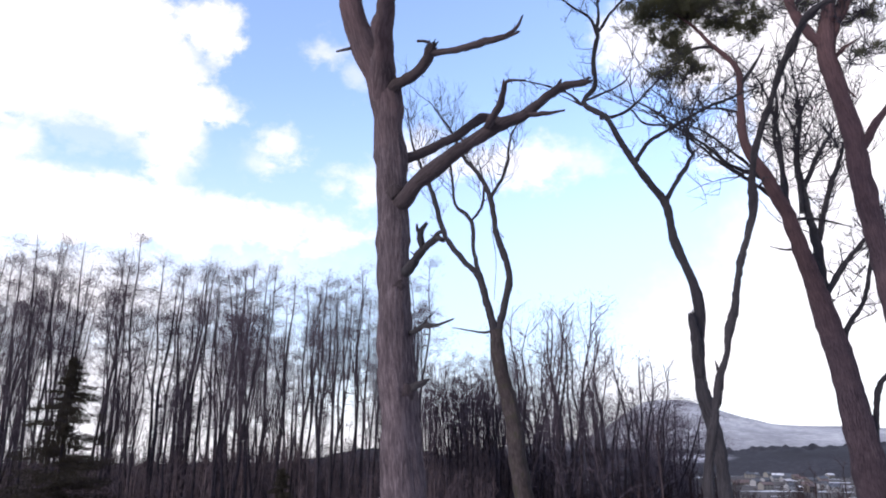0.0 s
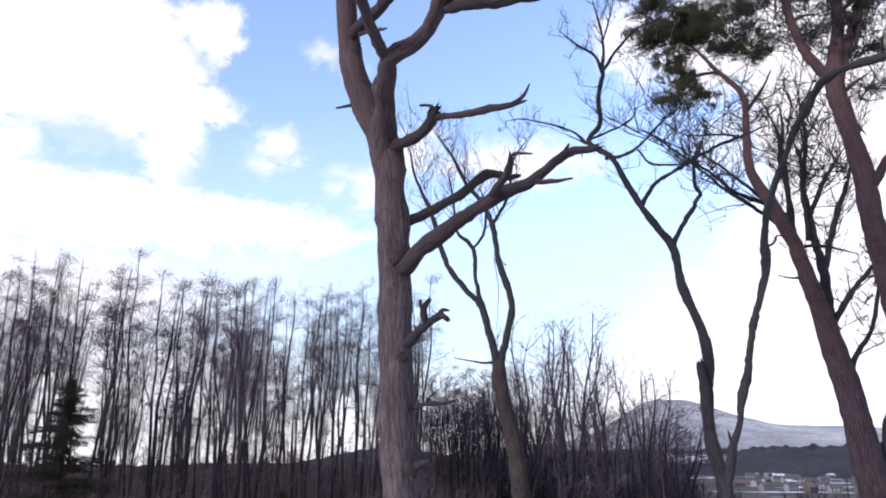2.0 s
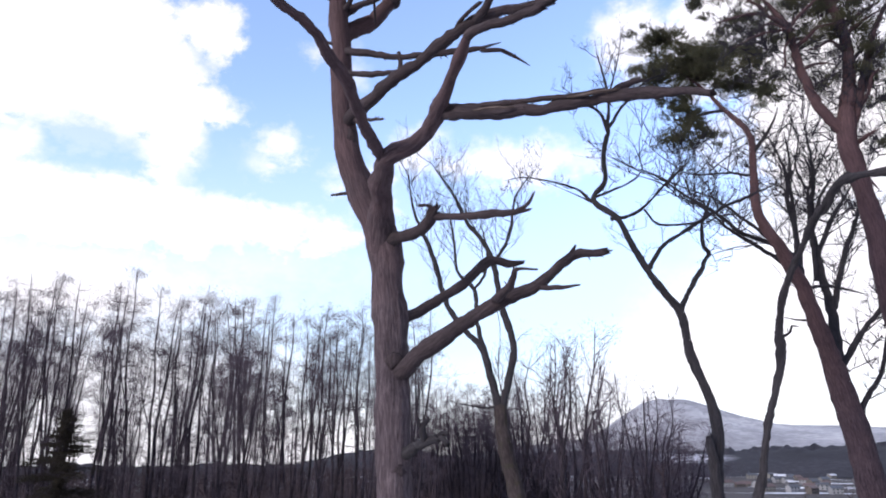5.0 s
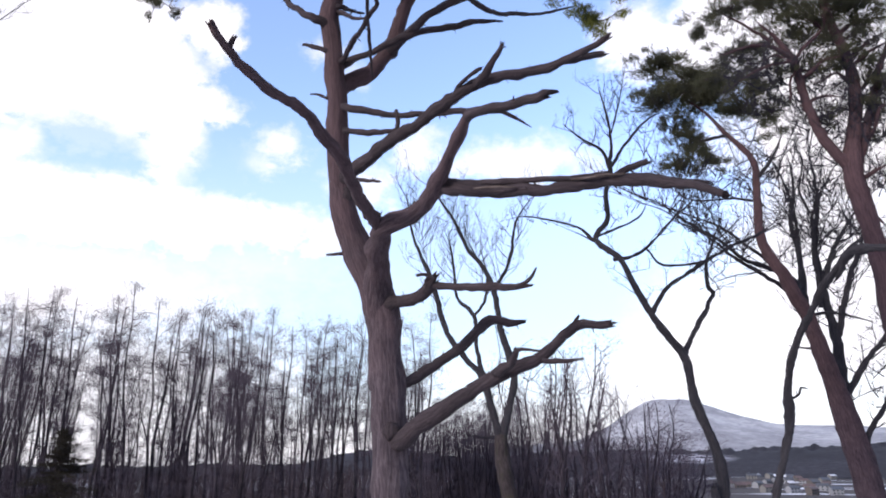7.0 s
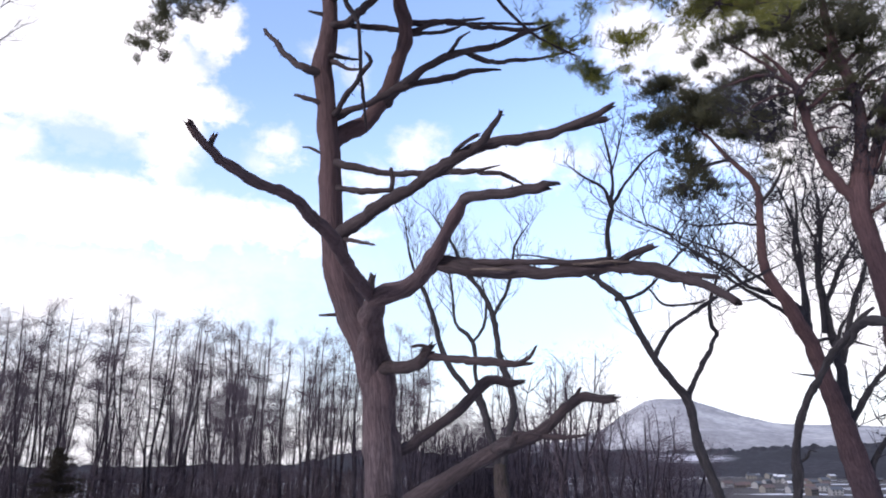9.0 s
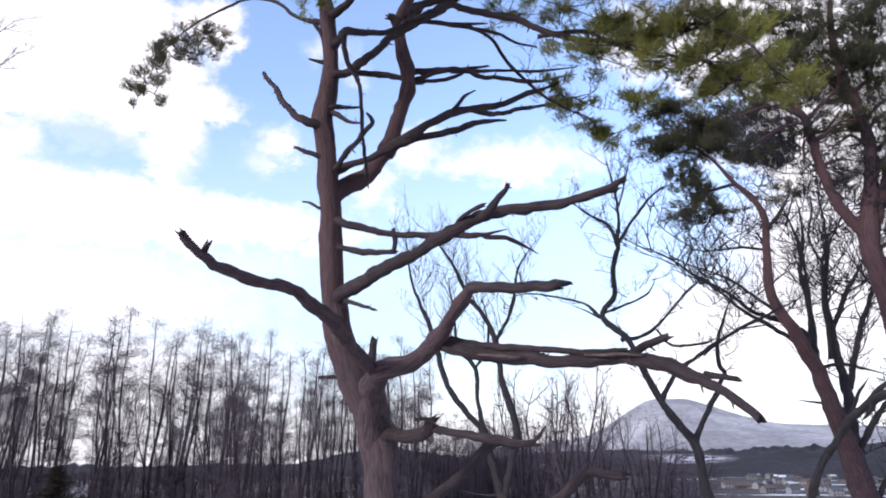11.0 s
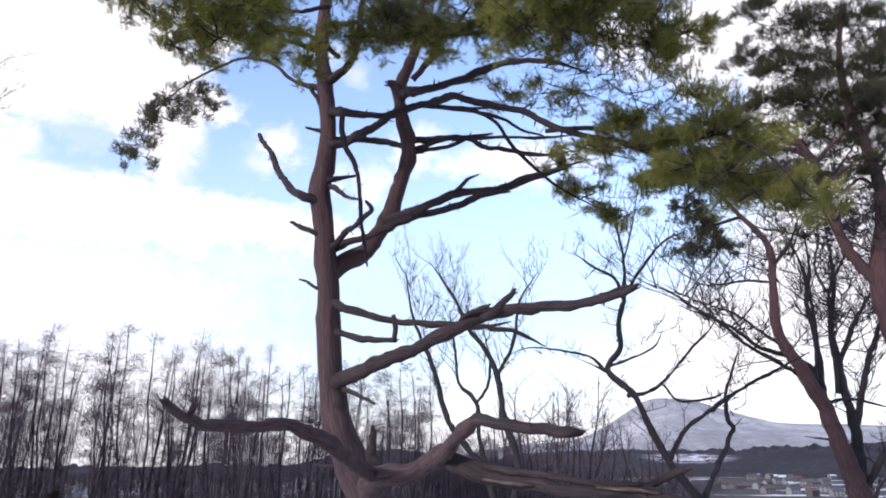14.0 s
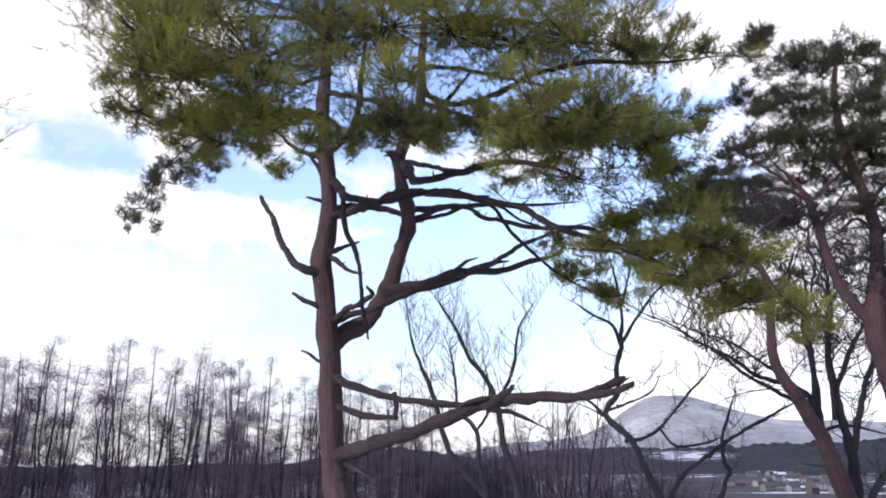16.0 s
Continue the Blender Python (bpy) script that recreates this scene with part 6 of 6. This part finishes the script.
for i in range(74):
    x = -36 + 34 * (i + rnd.uniform(-1.3, 1.3)) / 73
    y = rnd.uniform(44, 60)
    top = 17.3 - 2.0 * smooth01(x, -26, -14) + rnd.uniform(-2.2, 0.9)
    plant(slender, x, y, (top - ground_height(x, y)) / 17.0 * (1 + (y - 50) * 0.012), rnd.uniform(0, 360), used)
for i in range(42):
    x, y = rnd.uniform(-36, -1), rnd.uniform(42, 56)
    plant(slender, x, y, rnd.uniform(0.5, 0.85), rnd.uniform(0, 360), used)
for i in range(26):
    x = -4 + 12 * (i + rnd.uniform(-0.4, 0.4)) / 25
    y = rnd.uniform(62, 80)
    plant(slender, x, y, rnd.uniform(0.70, 0.88), rnd.uniform(0, 360), used)
for i in range(40):
    x, y = rnd.uniform(-46, -2), rnd.uniform(62, 88)
    plant(slender, x, y, rnd.uniform(0.72, 1.05), rnd.uniform(0, 360), used)
for i in range(18):
    x, y = rnd.uniform(-3, 5.5), rnd.uniform(58, 80)
    plant(slender, x, y, rnd.uniform(0.68, 0.9), rnd.uniform(0, 360), used)
fans = [spreading_bare_tree(70 + i, 11.0) for i in range(4)]
used_fans = []
for x, y, top in ((6.5, 60, 14.7), (8.9, 56, 13.8), (11.0, 62, 15.7), (13.2, 60, 12.8), (7.7, 67, 14.5), (10.3, 70, 15.2), (16.7, 62, 12.3), (18.6, 66, 10.6),
                  (15.1, 72, 12.1), (4.3, 62, 9.9), (1.2, 65, 9.2), (-1.8, 68, 9.4), (12.2, 55, 9.9), (5.5, 74, 11.4),
                  (2.6, 79, 10.9), (17.8, 79, 11.1), (28.0, 84, 6.6), (30.5, 95, 6.2),
                  (33.5, 104, 5.6), (-0.2, 70, 11.1), (2.9, 68, 11.6), (5.9, 72, 12.1), (8.2, 64, 11.8), (11.8, 77, 11.6)):
    plant(fans, x, y, (top + 0.6 - ground_height(x, y)) / 11.0, rnd.uniform(0, 360), used_fans)
bushy = [spreading_bare_tree(90 + i, 9.0, 1.9) for i in range(3)]
used_bushy = []
for x, y, top in ((19.6, 70, 7.6), (21.6, 73, 8.5), (23.6, 75, 8.2), (22.4, 80, 8.8), (25.4, 82, 7.6), (20.4, 78, 8.6), (18.0, 73, 8.0), (15.5, 66, 8.4),
                  (2.4, 76, 10.0), (6.6, 80, 10.2), (12.4, 78, 9.8), (16.4, 84, 9.4), (10.0, 86, 10.4)):
    plant(bushy, x, y, (top + 0.3 - ground_height(x, y)) / 9.0, rnd.uniform(0, 360), used_bushy)


def far_woods(name, label, count, near, far, az_from, az_to, high, seed, mat=None):
    """A far stand of leafless trees, too many to count."""
    rnd_ = random.Random(seed)
    verts, faces, blades = [], [], []
    for i in range(count):
        d = near * (far / near) ** rnd_.random()
        az = radians(rnd_.uniform(az_from, az_to))
        x, y = d * math.sin(az), d * math.cos(az)
        z = ground_height(x, y)
        h = high * (1.0 if d < 500 else 2.3) * rnd_.uniform(0.55, 1.1) * (0.75 + 0.9 * noise.noise(Vector((x * 0.11, y * 0.11, seed))))
        lean = Vector((rnd_.uniform(-0.06, 0.06), rnd_.uniform(-0.06, 0.06), 1))
        thin = 0.05 + 0.0003 * d
        foot = Vector((x, y, z - 0.3))
        tube(verts, faces, [(*foot, thin * 1.4), (*(foot + lean * h * 0.6), thin), (*(foot + lean * h), 0.01)], 3, close=False)
        for b in range(9 if d < 500 else 5):
            k = rnd_.uniform(0.25, 0.95)
            p = foot + lean * h * k
            e = p + Vector((rnd_.uniform(-1, 1), rnd_.uniform(-1, 1), rnd_.uniform(0.3, 1.4))) * (1 - 0.5 * k) * h * 0.22
            tube(verts, faces, [(*p, thin * 0.45), (*e, 0.012)], 3, close=False)
            for c in range(1):
                f = e + Vector((rnd_.uniform(-1, 1), rnd_.uniform(-1, 1), rnd_.uniform(-0.2, 1))) * h * 0.09
                tube(verts, faces, [(*p.lerp(e, rnd_.uniform(0.3, 0.9)), thin * 0.3), (*f, 0.01)], 3, close=False)
        if d < 135:
            for b in range(2):
                twig_cloud(blades, foot + lean * h * rnd_.uniform(0.35, 0.95), (0, 0, 1), 0.09 * h, 0.12 * h, 9, rnd_, 0.7, 0.035)
    verts, faces = with_blades(verts, faces, blades)
    ob = mesh_part(name, verts, faces, mat or BRUSHWOOD, None, label, smooth=False, kind="stuff")
    return tagged(ob, category="trees")


far_woods("undergrowth", "dense brown leafless saplings and brushwood under the trees", 1350, 46, 125, -38, 4, 6.0, 3, SUNLIT_BRUSHWOOD)
far_woods("thicket", "dense dark brown thicket of leafless young trees", 280, 60, 112, -13, 17, 7.0, 8, SUNLIT_BRUSHWOOD)
far_woods("far_woods", "leafless brown woodland running back to the skyline", 3300, 95, 620, -40, 17, 9.0, 4)
far_woods("distant_woods", "dark leafless woods along the far skyline", 3000, 850, 1500, -40, 9, 8.0, 6)
far_woods("hillside_woods", "thin leafless trees on the slope down to the town", 1100, 70, 280, 2, 36, 7.0, 5)


def small_conifer(x, y, high, wide, seed, label):
    rnd_ = random.Random(seed)
    rng = np.random.default_rng(seed)
    z = ground_height(x, y)
    tree = thing("conifer", (x, y, z), label, "conifer tree")
    verts, faces = [], []
    tube(verts, faces, [(x, y, z - 0.2, 0.12), (x, y, z + high * 0.6, 0.06), (x, y, z + high, 0.012)], 7)
    mesh_part("trunk", verts, faces, FOREST_BARK, tree, "", (x, y, z))
    verts, faces, centres, ways = [], [], [], []
    tiers = int(high * 15)
    for i in range(tiers):
        k = (i + rnd_.random()) / tiers
        turn = rnd_.uniform(0, 6.283)
        long_ = wide * (1 - k) ** 0.75 * rnd_.uniform(0.2, 1.25) + 0.15
        a = Vector((x, y, z + 0.3 + k * (high - 0.3)))
        e = a + Vector((math.cos(turn) * long_, math.sin(turn) * long_, -0.12 * long_ + 0.1))
        tube(verts, faces, [(*a, 0.02), (*a.lerp(e, 0.6), 0.012), (*e, 0.004)], 4, close=False)
        for s in range(int(10 + long_ * 20)):
            p = a.lerp(e, rnd_.uniform(0.15, 1.05)) + Vector((rnd_.gauss(0, 0.16), rnd_.gauss(0, 0.16), rnd_.gauss(-0.03, 0.07))) * (0.4 + long_ * 0.5)
            centres.append(p[:])
            w = Vector((math.cos(turn), math.sin(turn), -0.1))
            ways.append(w[:])
    boughs = mesh_part("bough", verts, faces, FOREST_BARK, tree, "", (x, y, z), kind="stuff")
    tri = tufts(np.array(centres), np.array(ways), 0.2, 0.03, 10, rng)
    clump = mesh_part("foliage_clump", tri, np.arange(len(tri)).reshape(-1, 3).tolist(), CONIFER, boughs, "dark green needle foliage", (0, 0, 0), smooth=False)
    clump.location = (-x, -y, -z)
    return tree


small_conifer(-20.0, 38, 10.0, 3.9, 3, "small dark green conifer at the edge of the wood")
small_conifer(-8.6, 39, 4.2, 1.3, 4, "low dark evergreen bush at the edge of the wood")


# ---- the town in the valley ----
def house_colours():
    # wall and roof colours are muted and greyed to stand in for haze
    walls = [plain("plaster_" + n, ((0.3, tuple(c * 0.8 for c in col)), (0.7, col)), 0.8) for n, col in
             (("cream", (0.15, 0.142, 0.138)), ("white", (0.2, 0.2, 0.215)), ("grey", (0.1, 0.098, 0.112)), ("brown", (0.09, 0.078, 0.075)))]
    roofs = [plain("roof_" + n, ((0.3, tuple(c * 0.7 for c in col)), (0.7, col)), 0.6, 0.6) for n, col in
             (("slate", (0.07, 0.075, 0.09)), ("red", (0.105, 0.075, 0.075)), ("snowy", (0.5, 0.51, 0.56)), ("blue", (0.08, 0.09, 0.115)))]
    return walls, roofs


WALLS, ROOFS = house_colours()
WINDOW = plain("window_glass", ((0.3, (0.02, 0.025, 0.03)), (0.7, (0.05, 0.06, 0.075))), 0.5, 0.15)


def box(verts, faces, lo, hi):
    n = len(verts)
    verts.extend([(x, y, z) for z in (lo[2], hi[2]) for y in (lo[1], hi[1]) for x in (lo[0], hi[0])])
    faces.extend([tuple(n + i for i in f) for f in ((0, 2, 3, 1), (4, 5, 7, 6), (0, 1, 5, 4), (2, 6, 7, 3), (0, 4, 6, 2), (1, 3, 7, 5))])


def house(x, y, turn, wide, deep, high, wall_mat, roof_mat, label):
    z = ground_height(x, y) - 0.2
    ob = thing("house", (x, y, z), label, "house", "houses of the town")
    ob.rotation_euler[2] = radians(turn)
    w, d = wide / 2, deep / 2
    verts, faces = [], []
    box(verts, faces, (-w, -d, 0), (w, d, high))
    top = high + deep * 0.32
    n = len(verts)
    verts.extend([(-w, -d, high), (-w, d, high), (-w, 0, top), (w, -d, high), (w, d, high), (w, 0, top)])
    faces.extend([(n, n + 2, n + 1), (n + 3, n + 4, n + 5)])
    mesh_part("wall", verts, faces, wall_mat, ob, smooth=False)
    verts, faces = [], []
    for s in (-1, 1):
        n = len(verts)
        for up in (0.05, 0.3):
            verts.extend([(-w - 0.5, s * (d + 0.6), high - 0.3 + up), (w + 0.5, s * (d + 0.6), high - 0.3 + up),
                          (w + 0.5, 0, top + up), (-w - 0.5, 0, top + up)])
        faces.extend([tuple(n + i for i in f) for f in ((0, 1, 2, 3), (4, 7, 6, 5), (0, 4, 5, 1), (1, 5, 6, 2), (3, 7, 4, 0))])
    mesh_part("roof", verts, faces, roof_mat, ob, smooth=False)
    for floor_ in range(2 if high > 4.5 else 1):
        for i in range(3):
            for s in (-1, 1):
                cx = -w + wide * (i + 0.5) / 3
                verts, faces = [], []
                box(verts, faces, (cx - 0.8, s * d - 0.04, 0.9 + 2.7 * floor_), (cx + 0.8, s * d + 0.04, 2.2 + 2.7 * floor_))
                mesh_part("window", verts, faces, WINDOW, ob, smooth=False)
    return ob


for i in range(60):
    d = 760 * (1450 / 760) ** rnd.random()
    az = rnd.uniform(21, 36)
    x, y = d * math.sin(radians(az)), d * math.cos(radians(az))
    k, r = rnd.randrange(4), rnd.choice((0, 0, 0, 1, 2, 3))
    house(x, y, rnd.uniform(-40, 40), rnd.uniform(8, 14), rnd.uniform(6, 8.5), rnd.choice((3.0, 5.2, 5.4)), WALLS[k], ROOFS[r],
          "%s-walled house with a %s roof in the valley" % (("cream", "white", "grey", "brown")[k], ("dark slate", "red", "snow-covered", "blue")[r]))
